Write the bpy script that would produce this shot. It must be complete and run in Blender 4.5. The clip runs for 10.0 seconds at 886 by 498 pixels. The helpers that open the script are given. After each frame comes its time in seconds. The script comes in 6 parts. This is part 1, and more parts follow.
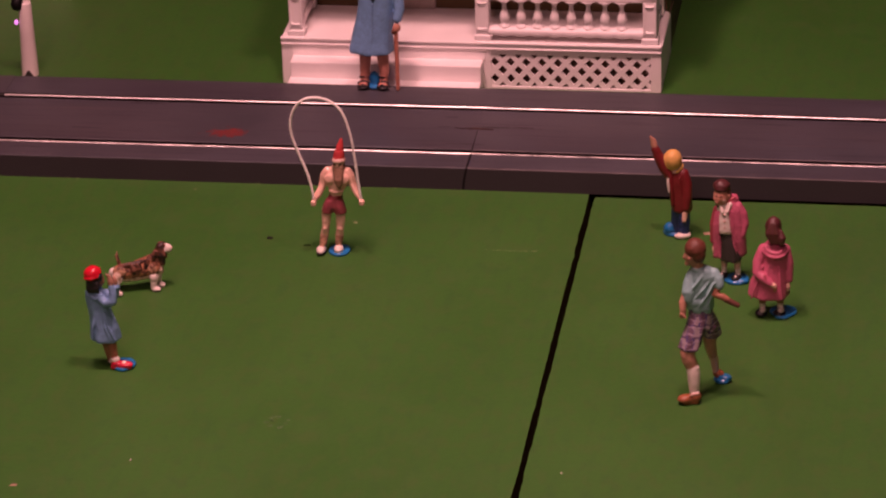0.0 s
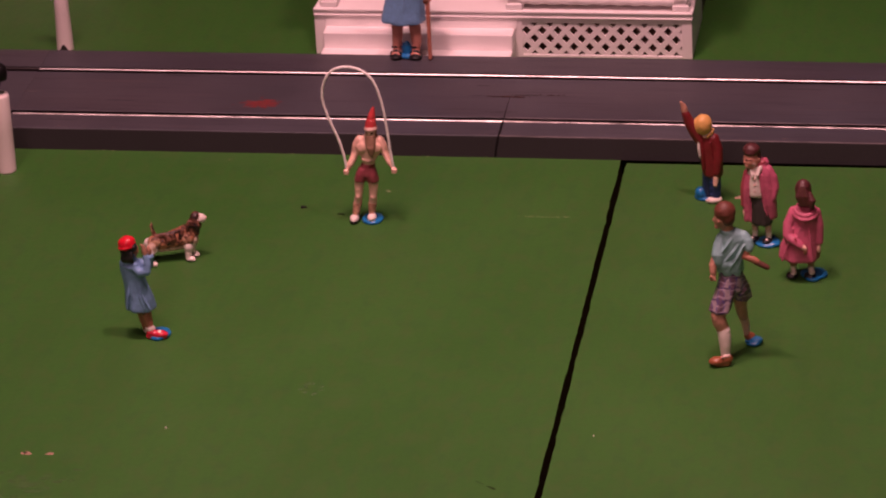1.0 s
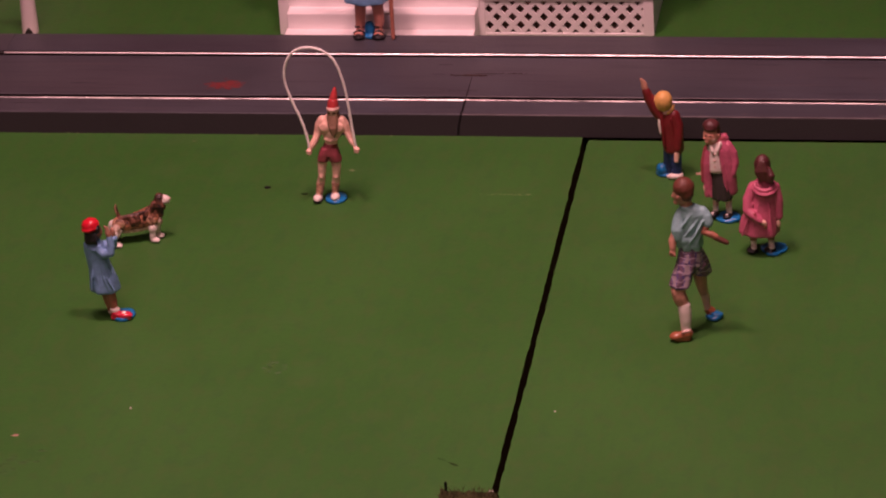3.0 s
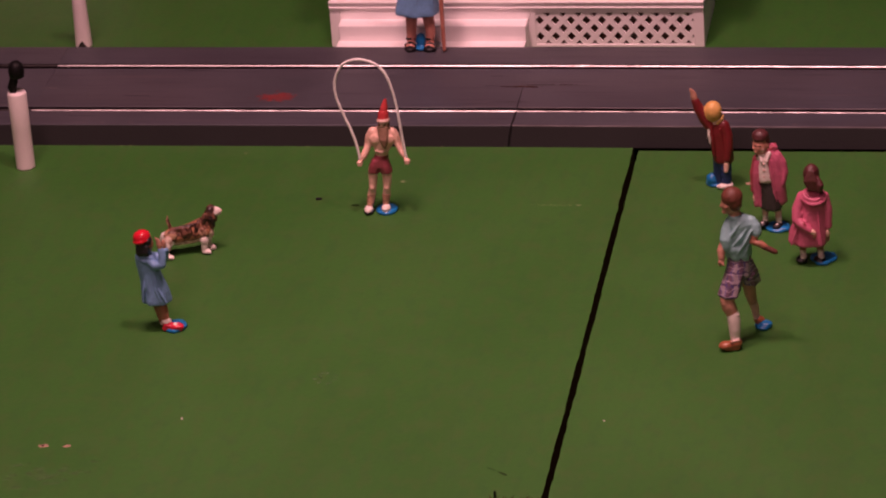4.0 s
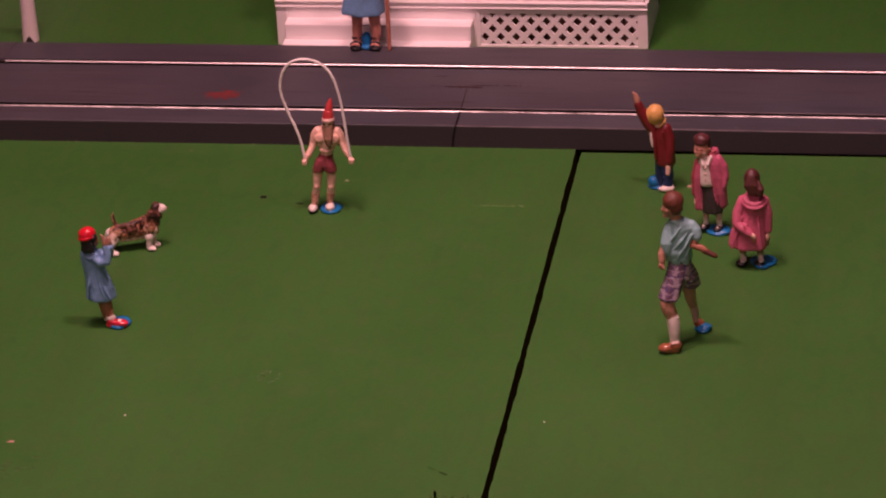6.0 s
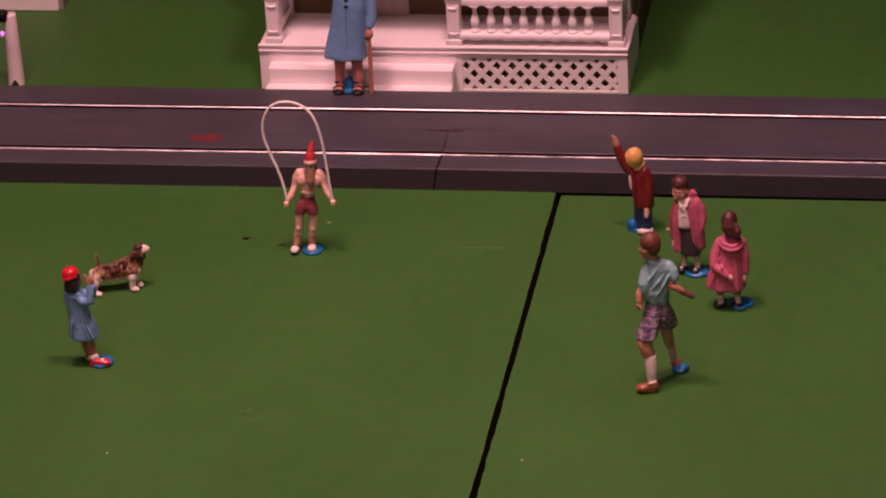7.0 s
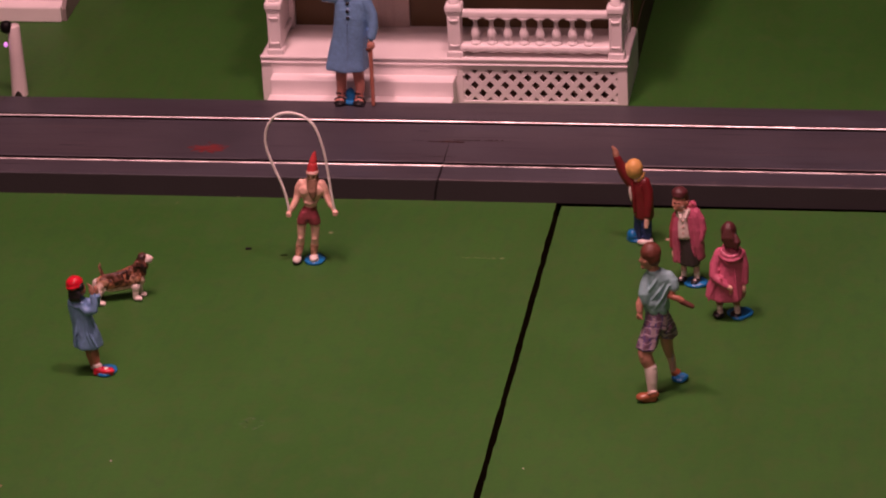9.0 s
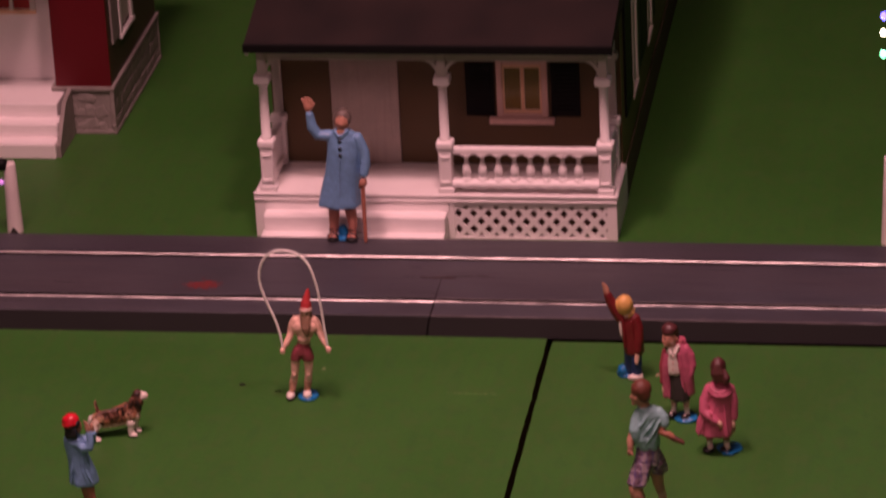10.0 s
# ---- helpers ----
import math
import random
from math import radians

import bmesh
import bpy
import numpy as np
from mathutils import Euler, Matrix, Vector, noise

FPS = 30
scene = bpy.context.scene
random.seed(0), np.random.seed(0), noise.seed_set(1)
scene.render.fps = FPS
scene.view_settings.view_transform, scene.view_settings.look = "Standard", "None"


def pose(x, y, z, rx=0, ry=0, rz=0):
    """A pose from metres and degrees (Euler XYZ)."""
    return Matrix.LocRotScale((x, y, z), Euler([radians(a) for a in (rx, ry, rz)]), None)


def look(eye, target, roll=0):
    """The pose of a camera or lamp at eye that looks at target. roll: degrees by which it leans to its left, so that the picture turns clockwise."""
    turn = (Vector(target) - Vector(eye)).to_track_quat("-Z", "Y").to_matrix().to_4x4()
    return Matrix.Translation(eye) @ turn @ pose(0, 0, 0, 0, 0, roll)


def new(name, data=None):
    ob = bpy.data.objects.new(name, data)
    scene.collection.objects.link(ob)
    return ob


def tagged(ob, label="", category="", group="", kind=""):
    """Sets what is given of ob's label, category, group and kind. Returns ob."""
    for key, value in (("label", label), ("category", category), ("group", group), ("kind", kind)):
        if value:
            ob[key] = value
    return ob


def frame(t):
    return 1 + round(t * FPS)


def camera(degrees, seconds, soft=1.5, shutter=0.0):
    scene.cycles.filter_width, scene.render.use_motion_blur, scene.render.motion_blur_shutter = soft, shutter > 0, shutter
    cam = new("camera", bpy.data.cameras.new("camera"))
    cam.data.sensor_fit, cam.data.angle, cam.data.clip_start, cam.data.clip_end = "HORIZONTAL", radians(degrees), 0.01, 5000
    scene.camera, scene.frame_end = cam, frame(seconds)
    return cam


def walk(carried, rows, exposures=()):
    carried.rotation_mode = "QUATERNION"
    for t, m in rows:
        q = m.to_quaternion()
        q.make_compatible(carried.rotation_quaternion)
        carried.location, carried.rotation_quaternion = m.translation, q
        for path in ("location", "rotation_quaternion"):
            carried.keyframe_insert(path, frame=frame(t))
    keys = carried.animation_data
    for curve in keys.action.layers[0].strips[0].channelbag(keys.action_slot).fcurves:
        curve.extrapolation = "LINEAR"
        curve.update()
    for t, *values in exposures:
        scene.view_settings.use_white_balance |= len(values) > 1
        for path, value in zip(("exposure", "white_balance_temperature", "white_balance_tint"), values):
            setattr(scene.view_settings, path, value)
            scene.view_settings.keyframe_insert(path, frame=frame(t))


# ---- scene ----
from mathutils.bvhtree import BVHTree

cam = camera(13.0, 10.0, soft=2.05, shutter=0.4)

# seconds, eye (x, y, z) in metres, then yaw, pitch and roll in degrees
PATH_ROWS = [
    (0, 0.10312, -0.88886, 0.41786, 9.0732, -25.7997, -2.0401),
    (0.5, 0.10473, -0.89328, 0.41784, 9.5748, -26.0412, -2.6225),
    (1, 0.10849, -0.89454, 0.41726, 9.9237, -26.0599, -3.0765),
    (1.5, 0.11010, -0.89492, 0.41594, 9.5516, -26.1245, -3.0561),
    (2, 0.11281, -0.89416, 0.41582, 9.7681, -26.4255, -3.3117),
    (2.2, 0.11324, -0.89506, 0.41659, 9.6730, -26.5505, -3.3598),
    (3.3, 0.11558, -0.90000, 0.42084, 9.7481, -26.2714, -3.6246),
    (3.5, 0.11601, -0.90090, 0.42161, 9.8110, -26.1942, -3.6727),
    (4, 0.11906, -0.90140, 0.42008, 10.7692, -26.1263, -4.2643),
    (4.5, 0.12103, -0.90066, 0.42227, 10.2944, -26.6797, -4.0461),
    (5, 0.11987, -0.90155, 0.42443, 10.6026, -26.7067, -3.9232),
    (5.5, 0.12071, -0.90350, 0.42556, 9.8703, -26.6105, -3.4358),
    (6, 0.12034, -0.90607, 0.42663, 9.8631, -26.4092, -3.2568),
    (6.2, 0.12105, -0.90762, 0.42668, 9.8504, -26.2039, -3.2189),
    (7.3, 0.12497, -0.91616, 0.42694, 9.6337, -25.5146, -3.0103),
    (7.5, 0.12421, -0.91336, 0.42848, 9.5985, -25.6402, -3.0616),
    (8, 0.12386, -0.91576, 0.42813, 9.7011, -25.5197, -3.1014),
    (8.5, 0.12300, -0.91877, 0.42927, 9.6233, -25.4709, -3.0354),
    (9, 0.12373, -0.92168, 0.42913, 9.5654, -25.3891, -2.8985),
    (9.5, 0.12445, -0.92345, 0.43297, 9.5204, -25.1876, -3.0916),
    (9.7, 0.12439, -0.92569, 0.43460, 9.3425, -24.6283, -3.0243),
    (9.8, 0.12435, -0.92681, 0.43541, 9.2955, -24.2746, -2.9906),
    (9.9, 0.12432, -0.92794, 0.43623, 9.2825, -23.9401, -2.9569),
    (10, 0.12429, -0.92906, 0.43704, 9.2841, -23.6245, -2.9232),
]


def aim(x, y, z, yaw, pitch, roll):
    turn = Matrix.Rotation(radians(yaw), 4, "Z") @ Matrix.Rotation(radians(90 + pitch), 4, "X") @ Matrix.Rotation(radians(roll), 4, "Z")
    return Matrix.Translation((x, y, z)) @ turn


walk(cam, [(r[0], aim(*r[1:])) for r in PATH_ROWS], [(0, 0.0, 7150, 17), (0.5, 0.0, 6800, 13), (1.0, 0.0, 6600, 11), (1.5, 0.0, 6500, 10), (7.5, 0.0, 6500, 10), (9, -0.08, 6500, 10), (9.5, -0.1, 6500, 10), (10, -0.22, 6650, 12)])

# ---- light: a dim room, warm track lamps out of view, and added front fill ----
world = bpy.data.worlds.new("room_air")
scene.world = world
world.use_nodes = True
world.node_tree.nodes["Background"].inputs[0].default_value = (1.0, 0.62, 0.58, 1)
world.node_tree.nodes["Background"].inputs[1].default_value = 0.012


def lamp(name, eye, target, power, size, tint, spread=180):
    data = bpy.data.lights.new(name, "AREA")
    data.energy, data.color, data.shape, data.size, data.spread = power, tint, "DISK", size, radians(spread)
    ob = new(name, data)
    ob.matrix_world = look(eye, target)
    return ob


WARM = (1.0, 0.503, 0.53)
strip = lamp("track_lamp_strip", (-0.098, -0.16, 0.64), (0.04, -0.10, 0), 1.03, 1.0, WARM, spread=120)
strip.data.shape, strip.data.size, strip.data.size_y = "RECTANGLE", 0.08, 0.05
lamp("side_lamp", (0.05, -0.16, 0.62), (-0.06, -0.10, 0), 0.40, 0.06, WARM, spread=80)
# Unseen fill strip, added to lift the upright fronts of houses and figures.
front = lamp("front_fill_strip", (-0.20, -0.60, 1.38), (0.0, 0.0, 0), 5.4, 1.0, WARM)
front.data.shape, front.data.size, front.data.size_y = "RECTANGLE", 0.24, 0.10
# Added low fill without a known source; brightens porch interior and figure fronts.
lamp("room_fill_lamp", (-0.12, -1.20, 1.00), (0.0, 0.0, 0), 3.0, 0.30, WARM)
glow = bpy.data.lights.new("bulb_string_glow", "POINT")
glow.energy, glow.color, glow.shadow_soft_size = 0.0035, (0.55, 0.62, 1.0), 0.002
new("bulb_string_glow", glow).location = (0.083, 0.062, 0.064)


# ---- materials ----
def mat(name, color, rough=0.5, metal=0.0, vary=0.12, grain=900.0, patch=60.0, bump=0.15, coat=0.0, second=None, emit=0.0, spec=0.5):
    """A surface with fine grain and larger patches; grain and patch are noise scales per metre."""
    m = bpy.data.materials.new(name)
    m.use_nodes = True
    nt = m.node_tree
    n, l = nt.nodes, nt.links
    b = n["Principled BSDF"]
    b.inputs["Metallic"].default_value = metal
    b.inputs["Coat Weight"].default_value = coat
    b.inputs["Specular IOR Level"].default_value = spec
    tc = n.new("ShaderNodeTexCoord")
    fine, big = n.new("ShaderNodeTexNoise"), n.new("ShaderNodeTexNoise")
    fine.inputs["Scale"].default_value, big.inputs["Scale"].default_value = grain, patch
    fine.inputs["Detail"].default_value, big.inputs["Detail"].default_value = 4, 5
    l.new(tc.outputs["Object"], fine.inputs["Vector"])
    l.new(tc.outputs["Object"], big.inputs["Vector"])
    ramp = n.new("ShaderNodeValToRGB")
    dark = tuple(c * (1 - vary) for c in color)
    light = tuple(min(1, c * (1 + vary)) for c in (second or color))
    ramp.color_ramp.elements[0].position, ramp.color_ramp.elements[1].position = 0.3, 0.7
    ramp.color_ramp.elements[0].color, ramp.color_ramp.elements[1].color = (*dark, 1), (*light, 1)
    mix = n.new("ShaderNodeMath")
    mix.operation = "MULTIPLY_ADD"
    l.new(fine.outputs["Fac"], mix.inputs[0])
    mix.inputs[1].default_value = 0.35
    add = n.new("ShaderNodeMath")
    add.operation = "MULTIPLY"
    l.new(big.outputs["Fac"], add.inputs[0])
    add.inputs[1].default_value = 0.65
    l.new(add.outputs[0], mix.inputs[2])
    l.new(mix.outputs[0], ramp.inputs["Fac"])
    l.new(ramp.outputs["Color"], b.inputs["Base Color"])
    rr = n.new("ShaderNodeMapRange")
    rr.inputs["To Min"].default_value, rr.inputs["To Max"].default_value = max(0.03, rough - 0.08), min(1, rough + 0.08)
    l.new(big.outputs["Fac"], rr.inputs["Value"])
    l.new(rr.outputs["Result"], b.inputs["Roughness"])
    if bump:
        bp = n.new("ShaderNodeBump")
        bp.inputs["Strength"].default_value, bp.inputs["Distance"].default_value = bump, 0.0004
        l.new(fine.outputs["Fac"], bp.inputs["Height"])
        l.new(bp.outputs["Normal"], b.inputs["Normal"])
    if emit:
        b.inputs["Emission Color"].default_value = (*color, 1)
        b.inputs["Emission Strength"].default_value = emit
    return m


GREEN = mat("green_board_paint", (0.0328, 0.134, 0.0172), 0.55, vary=0.10, grain=700, patch=14, bump=0.12, second=(0.0395, 0.140, 0.0192))


def layered(m, layers):
    """Adds streaks, mottling and worn specks: (stretch, noise scale, from, to, colour, amount) each."""
    nt = m.node_tree
    n, l = nt.nodes, nt.links
    base = n["Principled BSDF"].inputs["Base Color"]
    last = base.links[0].from_socket
    tc = n.new("ShaderNodeTexCoord")
    for scale, size, lo, hi, color, most in layers:
        mp, nz, mr, mx = n.new("ShaderNodeMapping"), n.new("ShaderNodeTexNoise"), n.new("ShaderNodeMapRange"), n.new("ShaderNodeMix")
        mp.inputs["Scale"].default_value = scale
        nz.inputs["Scale"].default_value, nz.inputs["Detail"].default_value = size, 3
        mr.inputs["From Min"].default_value, mr.inputs["From Max"].default_value, mr.inputs["To Max"].default_value = lo, hi, most
        mx.data_type = "RGBA"
        l.new(tc.outputs["Object"], mp.inputs["Vector"])
        l.new(mp.outputs["Vector"], nz.inputs["Vector"])
        l.new(nz.outputs["Fac"], mr.inputs["Value"])
        l.new(mr.outputs["Result"], mx.inputs["Factor"])
        l.new(last, mx.inputs[6])
        mx.inputs[7].default_value = color
        last = mx.outputs[2]
    l.new(last, base)
    return m


layered(GREEN, (((1, 0.10, 1), 420, 0.50, 0.75, (0.0270, 0.1035, 0.0162, 1), 0.35), ((1, 0.25, 1), 45, 0.50, 0.66, (0.0324, 0.1080, 0.0144, 1), 0.45), ((1, 1, 1), 110, 0.52, 0.70, (0.0522, 0.1350, 0.0288, 1), 0.40), ((1, 0.6, 1), 330, 0.50, 0.62, (0.0558, 0.1224, 0.0252, 1), 0.38), ((1, 0.6, 1), 240, 0.55, 0.66, (0.0288, 0.1080, 0.0198, 1), 0.38), ((1, 1, 1), 900, 0.72, 0.78, (0.0765, 0.1530, 0.0495, 1), 0.45)))
BOARD_EDGE = mat("board_edge", (0.06, 0.045, 0.018), 0.8, spec=0.1)
ROAD = mat("road_plastic", (0.056, 0.057, 0.069), 0.40, vary=0.16, grain=2200, patch=40, bump=0.10, second=(0.070, 0.068, 0.082))
ROAD_PALE = mat("greyed_road_plastic", (0.060, 0.061, 0.074), 0.40, vary=0.16, grain=2200, patch=40, bump=0.10, second=(0.074, 0.073, 0.088))
# Lighter bevel colour that paints the highlight along road and slot edges.
ROAD_EDGE = mat("glint_road_edge", (0.115, 0.100, 0.105), 0.32, vary=0.5, grain=1500, patch=160, bump=0.15)
for surface in (ROAD, ROAD_PALE):
    # The broad pale first layer paints sheen; the others are streaks, scratches and specks.
    layered(surface, (((0.3, 1, 1), 28, 0.45, 0.70, (0.092, 0.078, 0.086, 1), 0.55), ((0.25, 1, 1), 60, 0.52, 0.70, (0.040, 0.036, 0.046, 1), 0.45), ((0.04, 1, 1), 900, 0.55, 0.70, (0.030, 0.025, 0.030, 1), 0.55), ((0.05, 1, 1), 500, 0.60, 0.72, (0.105, 0.085, 0.092, 1), 0.40), ((1, 1, 1), 700, 0.70, 0.76, (0.13, 0.10, 0.10, 1), 0.5)))
# Same plastic as the top, with the sloped sides' shade put into its colour.
ROAD_SIDE = mat("road_side_shade_plastic", (0.0130, 0.0118, 0.0126), 0.66, vary=0.15, grain=1500, patch=60)
# Slot shadow put into the colour; the rails' sides wear it too.
SLOT = mat("slot_shadow_plastic", (0.010, 0.006, 0.007), 0.7, spec=0.2)
STEEL = mat("rail_steel", (0.80, 0.76, 0.74), 0.33, metal=1.0, vary=0.15, grain=1800, patch=90, bump=0.10)
# Rubbed mottling, plus each rail's weaker lamp highlight put into its steel tone.
STEEL_RUBBED_DIM = mat("rubbed_dim_lit_rail_steel", (0.40, 0.37, 0.36), 0.36, metal=1.0, vary=0.45, grain=1200, patch=160, bump=0.25, second=(0.70, 0.66, 0.64))
STEEL_DIM_LIT = mat("dim_lit_rail_steel", (0.09, 0.08, 0.08), 0.40, metal=1.0, vary=0.6, grain=1200, patch=160, bump=0.25, second=(0.34, 0.32, 0.31))
STEEL_BLACK = mat("blackened_rail_steel", (0.035, 0.030, 0.030), 0.5, metal=0.6, vary=0.3, grain=1200, patch=160, bump=0.25)
WHITE = mat("white_plastic", (0.93, 0.88, 0.87), 0.42, vary=0.03, grain=2500, patch=120, bump=0.05)
# Ivory window trim; under the porch roof, white plastic with shade in its colour.
IVORY_SHADE = mat("ivory_shade_plastic", (0.62, 0.58, 0.54), 0.45, vary=0.05, grain=2000, patch=100, bump=0.06)
DOOR = mat("weathered_door_plastic", (0.44, 0.37, 0.33), 0.55, vary=0.12, grain=1600, patch=200, bump=0.1)
layered(DOOR, (((1, 1, 0.06), 700, 0.50, 0.66, (0.36, 0.29, 0.25, 1), 0.3),))
BROWN = mat("brown_plastic_wall", (0.105, 0.062, 0.022), 0.5, vary=0.08, grain=2000, patch=90)
ROOF = mat("dark_roof_plastic", (0.010, 0.0075, 0.008), 0.7, vary=0.3, grain=2200, patch=70, bump=0.3, second=(0.019, 0.011, 0.010), spec=0.3)
BLACK = mat("black_plastic", (0.005, 0.0045, 0.005), 0.55, spec=0.2, vary=0.2)
AMBER = mat("amber_pane", (0.20, 0.14, 0.035), 0.15, vary=0.10, bump=0.0)
# Frame and sash colours carry the warm glow of a window lit from inside.
ROSEFRAME = mat("rose_lit_frame_plastic", (0.74, 0.50, 0.44), 0.45, vary=0.06, grain=2000, patch=100)
SASH = mat("glow_lit_sash", (0.86, 0.56, 0.36), 0.4, vary=0.05)
STONE = mat("grey_stone_plastic", (0.28, 0.25, 0.23), 0.7, vary=0.22, grain=1400, patch=260, bump=0.5)
# Indoor light painted as the pane's pink-red colour; it does not emit.
PANE_RED = mat("red_lit_pane", (0.40, 0.04, 0.045), 0.2, vary=0.1, bump=0.0)
CRIMSON = mat("crimson_wall", (0.125, 0.002, 0.010), 0.45, vary=0.08, grain=2000, patch=80)
DARKWALL = mat("umber_wall", (0.07, 0.045, 0.030), 0.6, vary=0.12)
CRAWL = mat("crawl_shade_plastic", (0.20, 0.11, 0.08), 0.7, vary=0.15)
ROOM = mat("room_paint", (0.10, 0.09, 0.085), 0.8, vary=0.1, grain=30, patch=3, bump=0.0)
FLOOR = mat("room_floor", (0.08, 0.07, 0.06), 0.6, vary=0.15, grain=40, patch=4, bump=0.0)


# ---- geometry helpers ----
MM = 0.001


def link(name, bm, material, parent=None, label="", smooth=False):
    me = bpy.data.meshes.new(name)
    bmesh.ops.recalc_face_normals(bm, faces=bm.faces)
    bm.to_mesh(me)
    bm.free()
    for m in (material if isinstance(material, (list, tuple)) else [material]):
        me.materials.append(m)
    if smooth:
        for p in me.polygons:
            p.use_smooth = True
    ob = new(name, me)
    if parent is not None:
        ob.parent = parent
    if label:
        ob["label"] = label
    return ob


def part(name, bm, material, parent, label="", smooth=False):
    return link(name, bm, material, parent, label, smooth)


def thing(name, label, category, at=(0, 0, 0), group="", kind="", turn=0.0):
    ob = new(name)
    ob.empty_display_size = 0.01
    ob.matrix_basis = pose(at[0] * MM, at[1] * MM, at[2] * MM, 0, 0, turn)
    return tagged(ob, label, category, group, kind)


def box(bm, x0, x1, y0, y1, z0, z1, bevel=0.0):
    """A box in millimetres, its edges rounded by bevel."""
    r = bmesh.ops.create_cube(bm, size=1)
    vs = r["verts"]
    for v in vs:
        v.co = Vector(((x0 + x1) / 2 + v.co.x * (x1 - x0), (y0 + y1) / 2 + v.co.y * (y1 - y0), (z0 + z1) / 2 + v.co.z * (z1 - z0))) * MM
    if bevel:
        es = list({e for v in vs for e in v.link_edges})
        bmesh.ops.bevel(bm, geom=es, offset=bevel * MM, segments=2, profile=0.5, affect="EDGES")
    return bm


def solid(*a, bevel=0.0):
    return box(bmesh.new(), *a, bevel=bevel)


def extrude(bm, profile, x0, x1):
    """A closed (y, z) profile in millimetres drawn out along x."""
    a = [bm.verts.new(Vector((x0, y, z)) * MM) for y, z in profile]
    b = [bm.verts.new(Vector((x1, y, z)) * MM) for y, z in profile]
    k = len(profile)
    for i in range(k):
        bm.faces.new((a[i], a[(i + 1) % k], b[(i + 1) % k], b[i]))
    bm.faces.new(a[::-1])
    bm.faces.new(b)
    return bm


def lathe(bm, profile, cx, cy, seg=20):
    """Rings of (radius, z) in millimetres round an upright axis."""
    rings = []
    for r, z in profile:
        rings.append([bm.verts.new(Vector((cx + r * math.cos(2 * math.pi * i / seg), cy + r * math.sin(2 * math.pi * i / seg), z)) * MM) for i in range(seg)])
    for a, b in zip(rings, rings[1:]):
        for i in range(seg):
            bm.faces.new((a[i], a[(i + 1) % seg], b[(i + 1) % seg], b[i]))
    bm.faces.new(rings[0][::-1])
    bm.faces.new(rings[-1])
    return bm


def tube(bm, points, r, seg=8):
    """A round cord along points, in millimetres; r may be a list."""
    rings = []
    pts = [Vector(p) for p in points]
    for i, p in enumerate(pts):
        d = (pts[min(i + 1, len(pts) - 1)] - pts[max(i - 1, 0)]).normalized()
        side = d.cross(Vector((0.13, 1, 0.07))).normalized()
        up = side.cross(d)
        rad = r[i] if isinstance(r, (list, tuple)) else r
        rings.append([bm.verts.new((p + (side * math.cos(2 * math.pi * k / seg) + up * math.sin(2 * math.pi * k / seg)) * rad) * MM) for k in range(seg)])
    for a, b in zip(rings, rings[1:]):
        for i in range(seg):
            bm.faces.new((a[i], a[(i + 1) % seg], b[(i + 1) % seg], b[i]))
    bm.faces.new(rings[0][::-1])
    bm.faces.new(rings[-1])
    return bm


# ---- room and tabletop ----
def wall(name, *a):
    return tagged(link(name, solid(*a), ROOM), "plain dim painted room wall", "wall", kind="structure")


tagged(link("floor", solid(-1250, 1250, -1350, 1100, -900, -850), FLOOR), "plain dark room floor under the table", "floor", kind="structure")
wall("wall_north", -1250, 1250, 1100, 1180, -850, 1500)
wall("wall_south", -1250, 1250, -1430, -1350, -850, 1500)
wall("wall_east", 1250, 1330, -1350, 1100, -850, 1500)
wall("wall_west", -1330, -1250, -1350, 1100, -850, 1500)
tagged(link("ceiling", solid(-1250, 1250, -1350, 1100, 1500, 1550), ROOM), "plain dim room ceiling", "ceiling", kind="structure")

table = tagged(link("tabletop_base", solid(-520, 520, -330, 560, -40, -12), BOARD_EDGE), "dark board under the green layout panels", "table", kind="structure")


def board(label, x0, x1, y0, y1, wavy=0):
    """A painted panel; wavy: the side (-1 left, 1 right) whose cut edge wanders a little."""
    bm = bmesh.new()
    ys = [y0] + [0.8 * y for y in range(-399, 2) if y0 < 0.8 * y < y1] + [y1] if wavy else [y0, y1]

    def edge(side, y):
        x = x1 if side > 0 else x0
        return x + (0.20 * noise.noise(Vector((side * 7.0, y * 0.06, 0))) + 0.24 * noise.noise(Vector((side * 3.0, y * 0.23, 4))) + 0.14 * noise.noise(Vector((side * 5.0, y * 0.7, 9))) if side == wavy else 0)

    rim = [(edge(1, y), y) for y in ys] + [(edge(-1, y), y) for y in reversed(ys)]
    top = [bm.verts.new(Vector((x, y, 0)) * MM) for x, y in rim]
    low = [bm.verts.new(Vector((x, y, -12)) * MM) for x, y in rim]
    bm.faces.new(top)
    bm.faces.new(low[::-1])
    for i in range(len(rim)):
        f = bm.faces.new((top[i], low[i], low[(i + 1) % len(rim)], top[(i + 1) % len(rim)]))
        f.material_index = 1
    return tagged(link("ground_panel", bm, [GREEN, BOARD_EDGE]), label, "ground panel", group="green layout panels", kind="structure")


board("green painted layout panel with scuffs and pinholes", -510, -0.6, -320, 1.5, 1)
board("green painted layout panel beside the dark seam", 0.92, 510, -320, -2.6, -1)
board("green painted layout panel under the houses", -510, 510, 5, 550)
for dx in (-470, 470):
    for dy in (-280, 510):
        tagged(link("table_leg", solid(dx - 30, dx + 30, dy - 30, dy + 30, -850, -40), BOARD_EDGE), "dark wooden table leg", "table leg", group="table legs", kind="structure")


